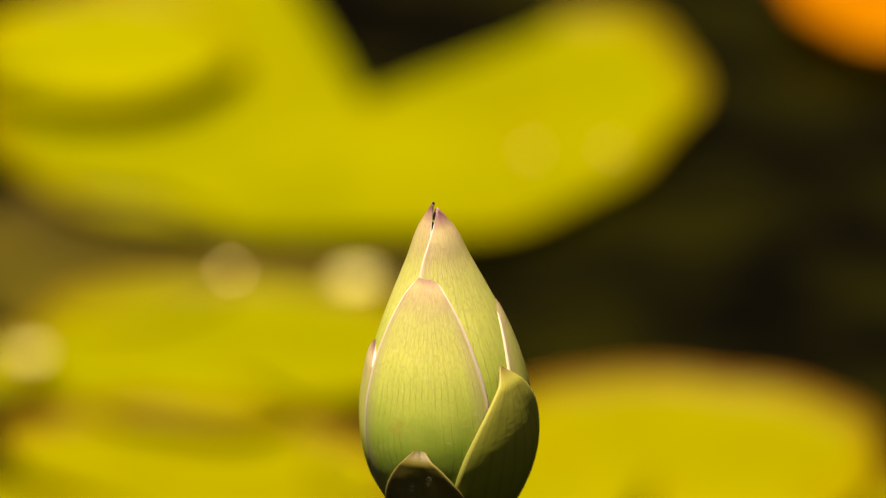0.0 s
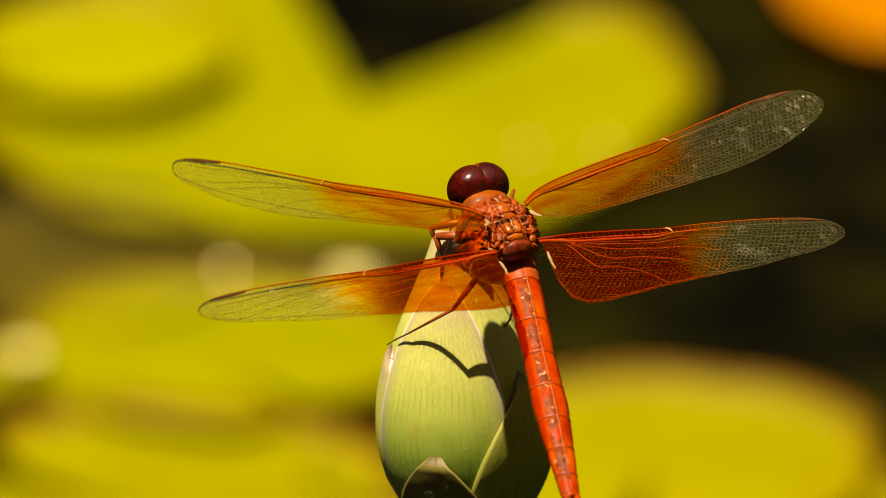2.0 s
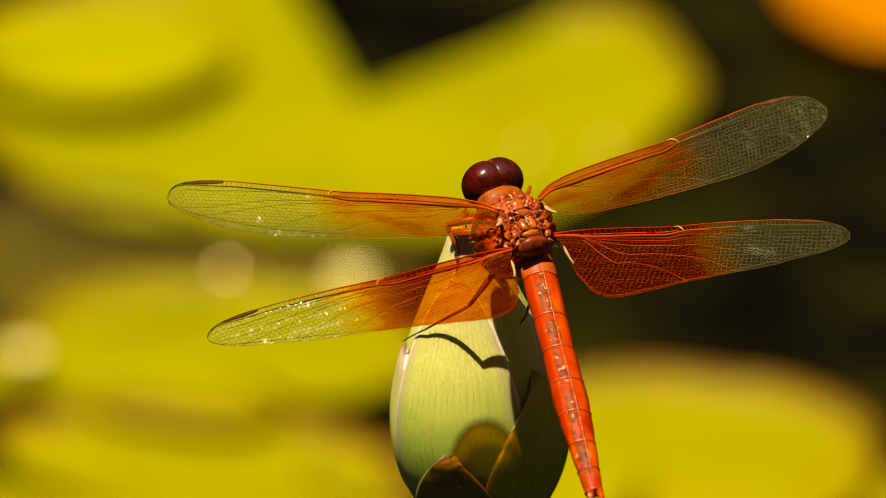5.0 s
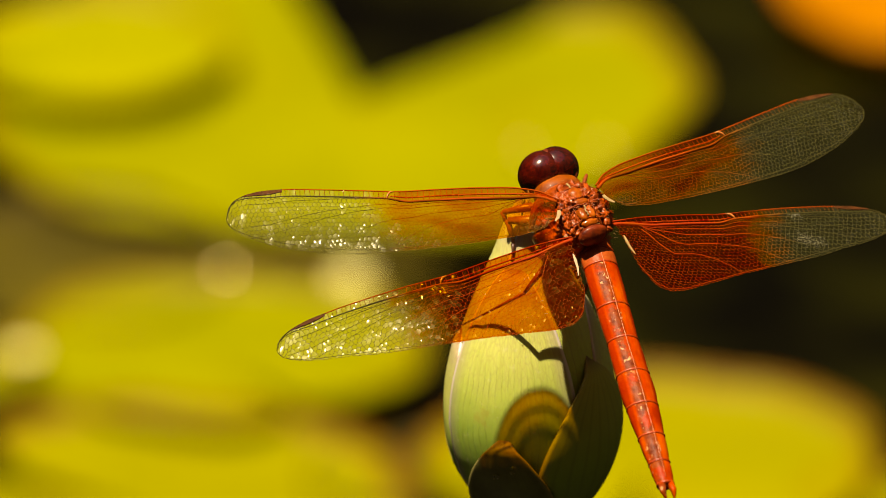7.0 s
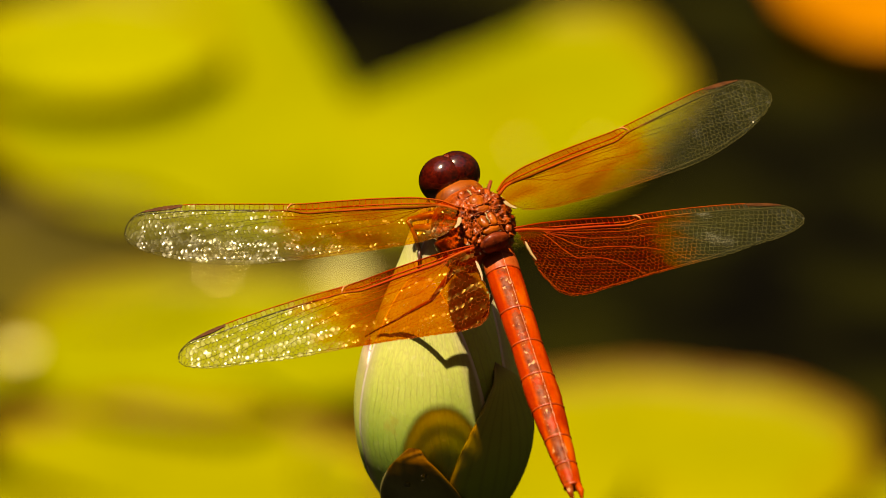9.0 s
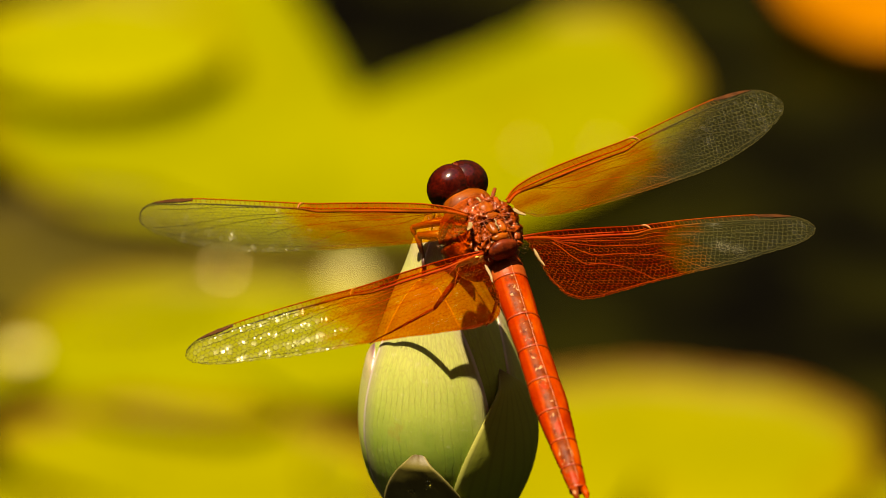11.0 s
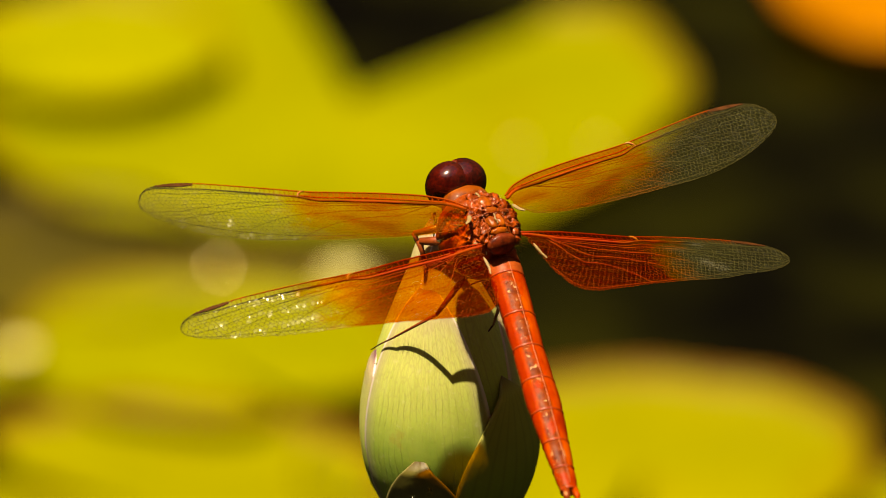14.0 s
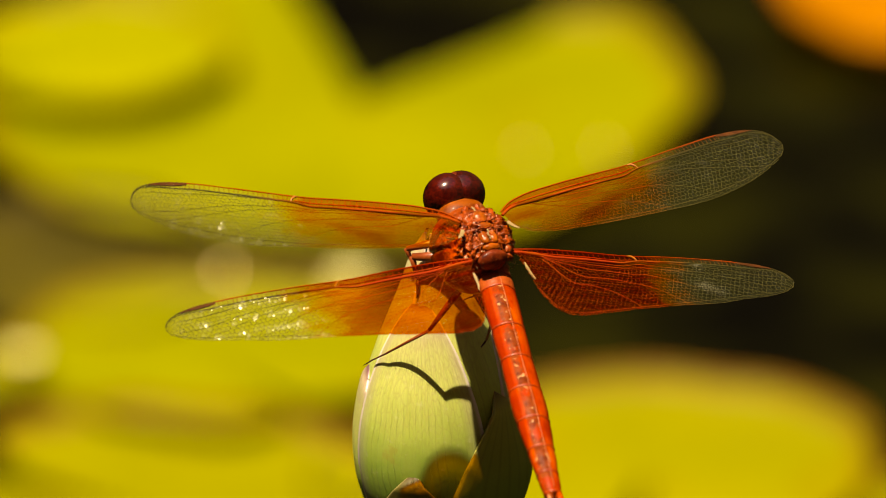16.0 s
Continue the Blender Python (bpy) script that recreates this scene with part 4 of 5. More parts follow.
def build_leg(parent, points, thickness):
    """A jointed leg with a spiny shin; points: hip, knee, ankle, toe."""
    hip, knee, ankle, toe = [Vector(p) for p in points]
    bm = bmesh.new()
    mid = (hip + knee) / 2 + Vector((0, 0, 0.2))
    tube(bm, [hip, mid, knee], [thickness, thickness * 0.95, thickness * 0.6], 8)
    leg = part("leg", bm, M_LEG, parent, "rust-brown jointed leg")
    bm = bmesh.new()
    tube(bm, [knee, (knee + ankle) / 2, ankle], [thickness * 0.6, thickness * 0.48, thickness * 0.32], 8)
    part("shin", bm, M_LEG, leg)
    bm = bmesh.new()
    tube(bm, [ankle, (ankle * 0.4 + toe * 0.6) + Vector((0, 0, 0.15)), toe], [thickness * 0.3, thickness * 0.26, 0.07], 6)
    part("toe", bm, M_SPINE, leg)
    d = (ankle - knee).normalized()
    side = d.cross(Vector((0, 0, 1))).normalized()
    bm = bmesh.new()
    for i in range(9):
        p = knee.lerp(ankle, 0.12 + 0.8 * i / 8)
        for sgn in (-1, 1):
            tube(bm, [p, p + (side * sgn * 0.75 + d * 0.45 + Vector((0, 0, -0.1))) * 0.6], [0.045, 0.01], 4, False)
    part("spines", bm, M_SPINE, leg, "fine dark spines")
    return leg


def build_dragonfly():
    fly = tagged(new("dragonfly"), "orange-red dragonfly with amber-based wings perched on the bud", "dragonfly")
    rng = random.Random(5)
    # the breast hangs below the wing hinges, close to the bud
    SINK = Vector((2.967, -2.368, -4.117))
    # thorax: a deep slanting barrel, shields along the middle of the back and crumpled plates at the wing hinges
    def back(x, y):
        return -0.3 + 4.95 * math.sqrt(max(0.0, 1 - ((x - 1.0) / 5.7) ** 2 - (y / 5.2) ** 2))

    def along(x):
        return 0.8 * x + 0.7

    bm = bmesh.new()
    for v in blob(bm, (0.9, 0, -0.3), (5.5, 5.2, 4.9), Matrix.Rotation(radians(-10), 3, "Y"), 220, 140):
        q = v.co / MM
        up = smoothstep(0.5, 3.0, q.z) * smoothstep(-4.2, -3.0, q.x) * (1 - smoothstep(2.2, 3.6, q.x))
        w = q + Vector((noise.noise(q * 0.8), noise.noise(q * 0.8 + Vector((7, 0, 0))), 0)) * 0.7
        ridge, crimp = 1 - abs(noise.noise(w * 0.85)) * 2.4, 1 - abs(noise.noise(w * 2.0 + Vector((3, 5, 1)))) * 2.4
        fold = 0.55 * max(0.0, ridge) ** 2 + 0.34 * max(0.0, crimp) ** 2 + 0.12 * noise.noise(q * 5) - 0.30
        # slanting seams down the flank
        seam = math.exp(-((q.x + 0.55 * q.z - 1.2) / 0.28) ** 2) + math.exp(-((q.x + 0.55 * q.z + 2.4) / 0.28) ** 2)
        flank = (0.10 * noise.noise(q * 0.9) - 0.45 * seam) * (1 - up) * (1 - smoothstep(3.0, 4.2, q.x))
        v.co += (q - Vector((0.9, 0, -0.3))).normalized() * (fold * up * 0.8 + flank + 0.03 * noise.noise(q * 3)) * MM
        v.co += SINK * (1 - smoothstep(-1.5, 3.0, q.z)) * (1 - smoothstep(-1.0, 3.5, q.y)) * MM
    thorax = part("thorax", bm, M_THORAX, fly, "rust-brown thorax with slanting flank seams")
    shields = (((2.0, 0, 4.30), (1.1, 0.95, 0.62), -4), ((0.8, 0.0, 4.42), (0.55, 1.1, 0.45), 0), ((-0.75, 0.58, 4.22), (1.1, 0.60, 0.52), 6), ((-0.75, -0.58, 4.22), (1.1, 0.60, 0.52), 6), ((-2.1, 0, 3.85), (0.55, 1.15, 0.55), 14))
    for c, r, pitch in shields:
        bm = bmesh.new()
        blob(bm, c, r, Matrix.Rotation(radians(pitch), 3, "Y"), 30, 20, 0.10, 2.2)
        part("back_shield", bm, M_SHIELD, thorax, "smooth tan-brown shield")
    bm = bmesh.new()
    blob(bm, (-3.35, 0, 2.95), (0.85, 2.0, 1.4), Matrix.Rotation(radians(20), 3, "Y"), 30, 20, 0.05, 2)
    part("waist_ring", bm, M_DARK, thorax, "dark brown ring before the abdomen")
    # hinge plates: small crumpled lumps with sharp folds
    for sgn in (1, -1):
        spots = [(2.6, 2.0, 0.70), (1.7, 2.75, 0.66), (0.75, 2.35, 0.62), (-0.2, 2.75, 0.58), (-1.2, 2.7, 0.62), (-2.3, 2.6, 0.66), (-3.3, 2.5, 0.60), (-4.2, 2.4, 0.50), (3.4, 1.2, 0.55), (4.2, 0.8, 0.50)]
        for x, y, r in spots:
            x, y, r = along(x), y * sgn, r * 1.3
            bm = bmesh.new()
            off = Vector((x * 3.1, y * 2.7, r * 9))
            turn = Matrix.Rotation(rng.uniform(0, math.pi), 3, "Z")
            bmesh.ops.create_icosphere(bm, subdivisions=3, radius=1.0)
            for v in bm.verts:
                crag = 1 - abs(noise.noise(v.co * 1.3 + off)) * 2.4
                v.co *= 0.62 + 0.50 * crag * crag + 0.22 * noise.noise(v.co * 3 + off)
                q = turn @ Vector((v.co.x * r * 1.15, v.co.y * r * 0.72, v.co.z * r * 0.62))
                v.co = (q + Vector((x, y, back(x, y) - 0.15))) * MM
            part("hinge_plate", bm, M_HINGE, thorax)
    # raised seams round the shields
    for points, w, mat in ((((3.0, -1.9), (2.95, -0.9), (3.15, 0.0), (2.95, 0.9), (3.0, 1.9)), 0.13, M_CREASE), (((0.85, -2.2), (0.75, -1.2), (0.6, 0.0), (0.75, 1.2), (0.85, 2.2)), 0.12, M_CREASE),
                           (((-0.55, -2.4), (-0.45, -1.2), (-0.65, 0.0), (-0.45, 1.2), (-0.55, 2.4)), 0.14, M_CREASE), (((-2.95, -2.3), (-2.85, -1.1), (-2.75, 0.0), (-2.85, 1.1), (-2.95, 2.3)), 0.12, M_CREASE),
                           (((3.0, 1.3), (1.8, 1.25), (0.4, 1.35)), 0.10, M_CREASE), (((3.0, -1.3), (1.8, -1.25), (0.4, -1.35)), 0.10, M_CREASE), (((-0.4, 1.35), (-1.6, 1.3), (-3.0, 1.4), (-4.3, 1.6)), 0.11, M_CREASE), (((-0.4, -1.35), (-1.6, -1.3), (-3.0, -1.4), (-4.3, -1.6)), 0.11, M_CREASE),
                           (((-0.9, 0.0), (-1.7, 0.03), (-2.6, 0.0)), 0.13, M_PALE), (((-3.85, -1.25), (-3.98, -0.5), (-3.95, 0.3), (-3.8, 1.2)), 0.12, M_PALE), (((4.3, 0.05), (3.7, 0.0), (3.1, 0.1)), 0.17, M_PALE)):
        bm = bmesh.new()
        pts, n = [], 5 * (len(points) - 1)
        for i in range(n + 1):
            f = i / 5
            k = min(int(f), len(points) - 2)
            x, y = (Vector(points[k]) * (1 - f + k) + Vector(points[k + 1]) * (f - k))
            x = along(x)
            kink = 0.16 * noise.noise(Vector((x * 2.2, y * 2.2, w * 40)))
            lift = 0.26 if abs(y) < 1.0 and x < 3.0 else 0.06
            pts.append((x + kink, y - kink, back(x + kink, y - kink) + lift + 0.10 * noise.noise(Vector((x * 3, y * 3, 5)))))
        tube(bm, pts, [w * (0.55 + 0.7 * abs(noise.noise(Vector((i * 0.6, w * 50, 2))))) for i in range(n + 1)], 7)
        part("seam_ridge", bm, mat, thorax, "cream ridge" if mat is M_PALE else "")
    for x, y, turn, size in ((2.9, 2.5, 60, 0.6), (-2.4, 2.9, 70, 0.55), (0.6, 3.9, 75, 0.85), (-0.6, -3.0, 0, 0.4), (2.3, -2.9, 30, 0.5)):
        bm = bmesh.new()
        blob(bm, (x, y, back(x, y) + 0.12), (size, 0.13, 0.12), Matrix.Rotation(radians(turn), 3, "Z"), 12, 8, 0.5, 4)
        part("membrane_scrap", bm, M_PALE, thorax, "pale scrap of membrane")
    bm = bmesh.new()
    for k in range(420):
        a, b = rng.uniform(0, math.tau), rng.uniform(-0.4, 1.4)
        n = Vector((math.cos(a) * math.cos(b), math.sin(a) * math.cos(b), math.sin(b)))
        p = Vector((0.9 + n.x * 5.4, n.y * 5.1, -0.3 + n.z * 4.8))
        q = p + (n + Vector((rng.uniform(-.6, .6), rng.uniform(-.6, .6), rng.uniform(-.6, .6)))) * rng.uniform(0.25, 0.6)
        tube(bm, [p, q], [0.022, 0.008], 3, False)
    tagged(part("hairs", bm, M_HAIR, thorax, "short pale bristles"), kind="stuff")
    # collar and head
    bm = bmesh.new()
    blob(bm, Vector((4.5, 0.45, 1.75)) + SINK * 0.22, (2.35, 3.3, 2.15), Matrix.Rotation(radians(-25), 3, "Y"), 40, 26, 0.03, 1.5)
    part("collar", bm, M_FACE, fly, "tan-brown collar plate behind the head")
    bm = bmesh.new()
    blob(bm, Vector((8.0, 0, 1.0)) + SINK * 0.22, (1.9, 2.6, 2.4), None, 24, 16, 0.04, 2)
    head = part("head", bm, M_FACE, fly, "small brown head between large eyes")
    for sgn in (1, -1):
        bm = bmesh.new()
        blob(bm, Vector((7.9, 0.2 + sgn * 0.95, 1.7)) + SINK * 0.22, (2.75, 3.0, 3.1), Matrix.Rotation(radians(-sgn * 12), 3, "X") @ Matrix.Rotation(radians(sgn * 14), 3, "Z"), 40, 28, 0.02, 1.5)
        part("eye", bm, M_EYE, head, "glossy dark maroon compound eye")
    # small bristly knob between the eyes, and the cream rims behind them
    bm = bmesh.new()
    blob(bm, Vector((9.0, 0.2, 3.95)) + SINK * 0.22, (0.75, 0.5, 0.42), None, 16, 10, 0.25, 3)
    for k in range(14):
        p = Vector((9.1 + rng.uniform(-0.5, 0.5), rng.uniform(-0.4, 0.4), 3.8)) + SINK * 0.22
        tube(bm, [p, p + Vector((rng.uniform(-.3, .4), rng.uniform(-.4, .4), rng.uniform(0.4, 0.8)))], [0.04, 0.012], 3, False)
    part("crown_knob", bm, M_DARK, head, "bristly brown knob between the eyes")
    for sgn in (1, -1):
        bm = bmesh.new()
        tube(bm, [Vector((6.55 - 0.25 * abs(u), 0.3 + sgn * (0.7 + 1.9 * f), 4.15 - 1.1 * f * f)) + SINK * 0.22 for f in (0, 0.25, 0.5, 0.75, 1.0) for u in (f - 0.5,)], [0.06, 0.13, 0.15, 0.12, 0.05], 6)
        part("brow", bm, M_PALE, head, "cream edge behind an eye")
    abdomen = build_abdomen(fly)
    wings = {}
    for side, sgn in (("left", 1), ("right", -1)):
        for kind in ("fore", "hind"):
            wings[side, kind] = build_wing(kind, sgn, fly)
    legs = [build_leg(fly, points, r) for points, r in LEGS]
    return fly, abdomen, wings, legs


fly, abdomen, wings, legs = build_dragonfly()
# ---- what moves ----
BUD_ROWS = (
    (0, 0.00214, 0.01394, 0.0, -0.000, 0.000, 0.0),
    (0.5, 0.00214, 0.01394, 0.0, -0.017, -0.014, 0.0),
    (1, 0.00214, 0.01394, 0.0, 0.017, 0.029, 0.0),
    (1.5, 0.00214, 0.01394, 0.0, 0.102, 0.186, 0.0),
    (2, 0.00214, 0.01394, 0.0, 0.204, 0.272, 0.0),
    (2.5, 0.00214, 0.01394, 0.0, 0.305, 0.093, 0.0),
    (3, 0.00214, 0.01394, 0.0, -0.051, 0.538, 0.0),
    (3.5, 0.00214, 0.01394, 0.0, 0.068, 0.609, 0.0),
    (4, 0.00214, 0.01394, 0.0, 0.254, 0.237, 0.0),
    (4.2, 0.00214, 0.01394, 0.0, 0.153, 0.459, 0.0),
    (6.3, 0.00214, 0.01394, 0.0, 0.153, 0.466, 0.0),
    (6.5, 0.00214, 0.01394, 0.0, 0.102, 0.688, 0.0),
    (7, 0.00214, 0.01394, 0.0, -0.254, 1.161, 0.0),
    (7.5, 0.00214, 0.01394, 0.0, -0.221, 0.710, 0.0),
    (8, 0.00214, 0.01394, 0.0, 0.051, 0.208, 0.0),
    (8.5, 0.00214, 0.01394, 0.0, -0.051, 0.151, 0.0),
    (9, 0.00214, 0.01394, 0.0, -0.017, 0.079, 0.0),
    (9.2, 0.00214, 0.01394, 0.0, 0.051, 0.158, 0.0),
    (11.3, 0.00214, 0.01394, 0.0, 0.153, 0.072, 0.0),
    (11.5, 0.00214, 0.01394, 0.0, -0.051, 0.215, 0.0),
    (12, 0.00214, 0.01394, 0.0, 0.153, 0.272, 0.0),
    (12.5, 0.00214, 0.01394, 0.0, 0.390, 0.165, 0.0),
    (13, 0.00214, 0.01394, 0.0, 0.390, 0.186, 0.0),
    (13.5, 0.00214, 0.01394, 0.0, 0.679, 0.194, 0.0),
    (14, 0.00214, 0.01394, 0.0, 0.407, 0.158, 0.0),
    (14.5, 0.00214, 0.01394, 0.0, 0.611, 0.229, 0.0),
    (15, 0.00214, 0.01394, 0.0, 0.696, 0.086, 0.0),
    (15.5, 0.00214, 0.01394, 0.0, 0.696, 0.143, 0.0),
    (16, 0.00214, 0.01394, 0.0, 0.746, -0.007, 0.0),
)
FLY_ROWS = (
    (0, 0.02856, -0.13084, 0.44245, -25.32, -2.79, 94.10),
    (0.3, 0.00592, -0.04030, 0.53228, -25.32, -2.79, 94.10),
    (0.4, 0.00446, -0.02113, 0.55913, -11.68, -5.50, 104.07),
    (0.5, 0.00749, -0.00950, 0.56981, -25.32, -2.79, 94.10),
    (0.6, 0.00050, -0.00209, 0.58228, -0.72, -5.29, 96.00),
    (0.7, 0.00299, -0.00140, 0.58391, 8.64, -18.14, 100.92),
    (0.8, 0.00289, -0.00106, 0.58406, 15.50, -20.54, 95.87),
    (0.9, 0.00354, -0.00100, 0.58337, 10.12, -26.11, 105.42),
    (1, 0.00404, -0.00230, 0.58357, 5.83, -30.06, 110.91),
    (1.5, 0.00591, -0.00318, 0.58345, 4.46, -27.37, 114.09),
    (2, 0.00692, -0.00413, 0.58350, 2.14, -27.39, 115.84),
    (2.5, 0.00485, -0.00508, 0.58403, 4.68, -27.59, 116.63),
    (3, 0.00953, 0.00095, 0.58276, -1.73, -26.71, 116.26),
    (3.5, 0.01046, -0.00029, 0.58255, 0.48, -28.40, 115.00),
    (4, 0.00652, -0.00315, 0.58309, -1.90, -27.65, 117.79),
    (4.2, 0.00866, -0.00218, 0.58309, -1.90, -27.65, 117.79),
    (6.3, 0.00924, -0.00109, 0.58235, -1.37, -29.56, 117.03),
    (6.5, 0.01138, -0.00060, 0.58235, -1.37, -29.56, 117.03),
    (7, 0.01623, 0.00393, 0.58187, -3.28, -28.81, 120.57),
    (7.5, 0.01168, 0.00394, 0.58188, -2.47, -29.34, 119.10),
    (8, 0.00604, 0.00044, 0.58234, -6.36, -30.01, 119.44),
    (8.5, 0.00555, 0.00122, 0.58263, -5.08, -30.61, 120.98),
    (9, 0.00491, 0.00054, 0.58257, -6.10, -31.03, 122.37),
    (9.2, 0.00567, -0.00012, 0.58257, -6.10, -31.03, 122.37),
    (11.3, 0.00525, -0.00273, 0.58308, -1.42, -29.40, 121.46),
    (11.5, 0.00664, -0.00077, 0.58308, -1.42, -29.40, 121.46),
    (12, 0.00726, -0.00322, 0.58322, -0.80, -29.14, 121.34),
    (12.5, 0.00564, -0.00589, 0.58359, -0.56, -28.87, 121.24),
    (13, 0.00528, -0.00453, 0.58413, -0.94, -27.40, 124.02),
    (13.5, 0.00562, -0.00822, 0.58452, 3.83, -27.59, 120.52),
    (14, 0.00559, -0.00422, 0.58396, 2.60, -26.66, 120.13),
    (14.5, 0.00535, -0.00637, 0.58379, 1.53, -29.30, 119.48),
    (15, 0.00460, -0.00673, 0.58404, 1.38, -27.98, 118.94),
    (15.5, 0.00528, -0.00706, 0.58405, 3.44, -27.97, 117.18),
    (16, 0.00395, -0.00756, 0.58403, 5.29, -28.53, 115.06),
)
ABDOMEN_ROWS = (
    (0, -0.00236, -0.00123, -0.00004, -0.01, 7.97, 1.03),
    (0.3, -0.00236, -0.00123, -0.00004, -0.01, 7.97, 1.03),
    (0.4, -0.00236, -0.00123, -0.00004, -0.01, 7.97, 1.03),
    (0.5, -0.00236, -0.00123, -0.00004, -0.01, 7.97, 1.03),
    (0.6, -0.00236, -0.00123, -0.00004, -0.11, 17.08, 7.91),
    (0.7, -0.00236, -0.00123, -0.00004, -0.00, -0.93, -10.00),
    (0.8, -0.00236, -0.00123, -0.00004, -0.04, -7.13, -7.26),
    (0.9, -0.00236, -0.00123, -0.00004, -0.02, -3.57, -8.82),
    (1, -0.00236, -0.00123, -0.00004, 0.01, 0.60, -13.42),
    (1.5, -0.00236, -0.00123, -0.00004, -0.01, -1.20, -11.80),
    (2, -0.00236, -0.00123, -0.00004, -0.01, -1.30, -12.95),
    (2.5, -0.00236, -0.00123, -0.00004, -0.02, -2.13, -12.89),
    (3, -0.00236, -0.00123, -0.00004, -0.01, -1.32, -12.70),
    (3.5, -0.00236, -0.00123, -0.00004, 0.01, 0.34, -11.66),
    (4, -0.00236, -0.00123, -0.00004, 0.00, -0.45, -14.19),
    (4.2, -0.00236, -0.00123, -0.00004, 0.00, -0.45, -14.19),
    (6.3, -0.00236, -0.00123, -0.00004, 0.02, 2.10, -11.48),
    (6.5, -0.00236, -0.00123, -0.00004, 0.02, 2.10, -11.48),
    (7, -0.00236, -0.00123, -0.00004, -0.01, -1.12, -13.12),
    (7.5, -0.00236, -0.00123, -0.00004, 0.01, 0.16, -11.44),
    (8, -0.00236, -0.00123, -0.00004, 0.03, 2.53, -11.34),
    (8.5, -0.00236, -0.00123, -0.00004, 0.03, 2.66, -12.58),
    (9, -0.00236, -0.00123, -0.00004, 0.04, 3.07, -13.51),
    (9.2, -0.00236, -0.00123, -0.00004, 0.04, 3.07, -13.51),
    (11.3, -0.00236, -0.00123, -0.00004, 0.03, 2.65, -13.94),
    (11.5, -0.00236, -0.00123, -0.00004, 0.03, 2.65, -13.94),
    (12, -0.00236, -0.00123, -0.00004, 0.04, 2.85, -14.17),
    (12.5, -0.00236, -0.00123, -0.00004, 0.04, 3.01, -14.09),
    (13, -0.00236, -0.00123, -0.00004, 0.06, 3.74, -18.96),
    (13.5, -0.00236, -0.00123, -0.00004, 0.02, 1.01, -15.53),
    (14, -0.00236, -0.00123, -0.00004, -0.02, -2.31, -13.67),
    (14.5, -0.00236, -0.00123, -0.00004, 0.03, 2.89, -13.13),
    (15, -0.00236, -0.00123, -0.00004, 0.02, 1.08, -13.71),
    (15.5, -0.00236, -0.00123, -0.00004, 0.02, 1.71, -12.91),
    (16, -0.00236, -0.00123, -0.00004, 0.04, 3.39, -11.95),
)
LEG_ROWS = (
    (0, 0.00000, 0.00000, 0.00000, 0.00, -28.00, 0.00),
    (0.3, 0.00000, 0.00000, 0.00000, 0.00, -28.00, 0.00),
    (0.4, 0.00000, 0.00000, 0.00000, 0.00, -28.00, 0.00),
    (0.5, 0.00000, 0.00000, 0.00000, 0.00, -28.00, 0.00),
    (0.6, 0.00000, 0.00000, 0.00000, 0.00, -28.00, 0.00),
    (0.7, -0.00098, -0.00090, 0.00001, -0.07, -7.60, 13.19),
    (0.8, -0.00136, -0.00111, 0.00019, -4.18, -3.01, 17.73),
    (0.9, -0.00119, -0.00019, 0.00074, -1.86, 0.01, 7.88),
    (1, -0.00014, -0.00024, -0.00001, 0.13, 3.07, 2.59),
    (1.5, 0.00000, 0.00000, 0.00000, 0.00, 0.00, -0.00),
    (2, -0.00006, 0.00016, -0.00008, 1.55, -0.18, -1.56),
    (2.5, -0.00048, -0.00006, -0.00048, -1.54, -0.13, -2.17),
    (3, -0.00173, 0.00113, 0.00168, 5.56, -0.62, -2.11),
    (3.5, -0.00152, 0.00131, 0.00179, 3.90, 0.87, -0.99),
    (4, -0.00105, 0.00080, 0.00092, 4.63, 0.17, -3.27),
    (4.2, -0.00106, 0.00066, 0.00093, 4.84, 0.18, -3.38),
    (6.3, -0.00131, 0.00158, 0.00199, 4.59, 2.06, -2.66),
    (6.5, -0.00134, 0.00145, 0.00199, 4.79, 2.01, -2.76),
    (7, -0.00171, 0.00195, 0.00280, 5.51, 1.54, -6.14),
    (7.5, -0.00195, 0.00213, 0.00302, 5.00, 2.14, -4.64),
    (8, -0.00181, 0.00118, 0.00248, 8.16, 3.08, -4.46),
    (8.5, -0.00166, 0.00129, 0.00210, 6.04, 3.73, -5.83),
    (9, -0.00129, 0.00122, 0.00199, 6.22, 4.30, -6.93),
    (9.2, -0.00135, 0.00120, 0.00200, 6.26, 4.20, -6.95),
    (11.3, -0.00031, 0.00093, 0.00060, 2.16, 1.98, -6.43),
    (11.5, -0.00023, 0.00080, 0.00061, 2.34, 2.11, -6.54),
    (12, -0.00004, 0.00065, 0.00027, 1.79, 1.57, -6.43),
    (12.5, -0.00030, 0.00008, -0.00010, 1.45, 1.12, -6.26),
    (13, -0.00184, 0.00037, 0.00008, 0.74, -0.44, -8.74),
    (13.5, -0.00138, 0.00006, -0.00072, -2.53, -0.82, -5.53),
    (14, -0.00188, 0.00103, 0.00021, -0.97, -1.34, -5.22),
    (14.5, -0.00219, 0.00013, 0.00063, 0.15, 1.22, -4.72),
    (15, -0.00242, 0.00097, 0.00036, 0.52, -0.07, -4.12),
    (15.5, -0.00216, 0.00084, 0.00017, -0.67, -0.12, -2.59),
    (16, -0.00211, 0.00096, 0.00015, -1.68, 0.58, -0.71),
)
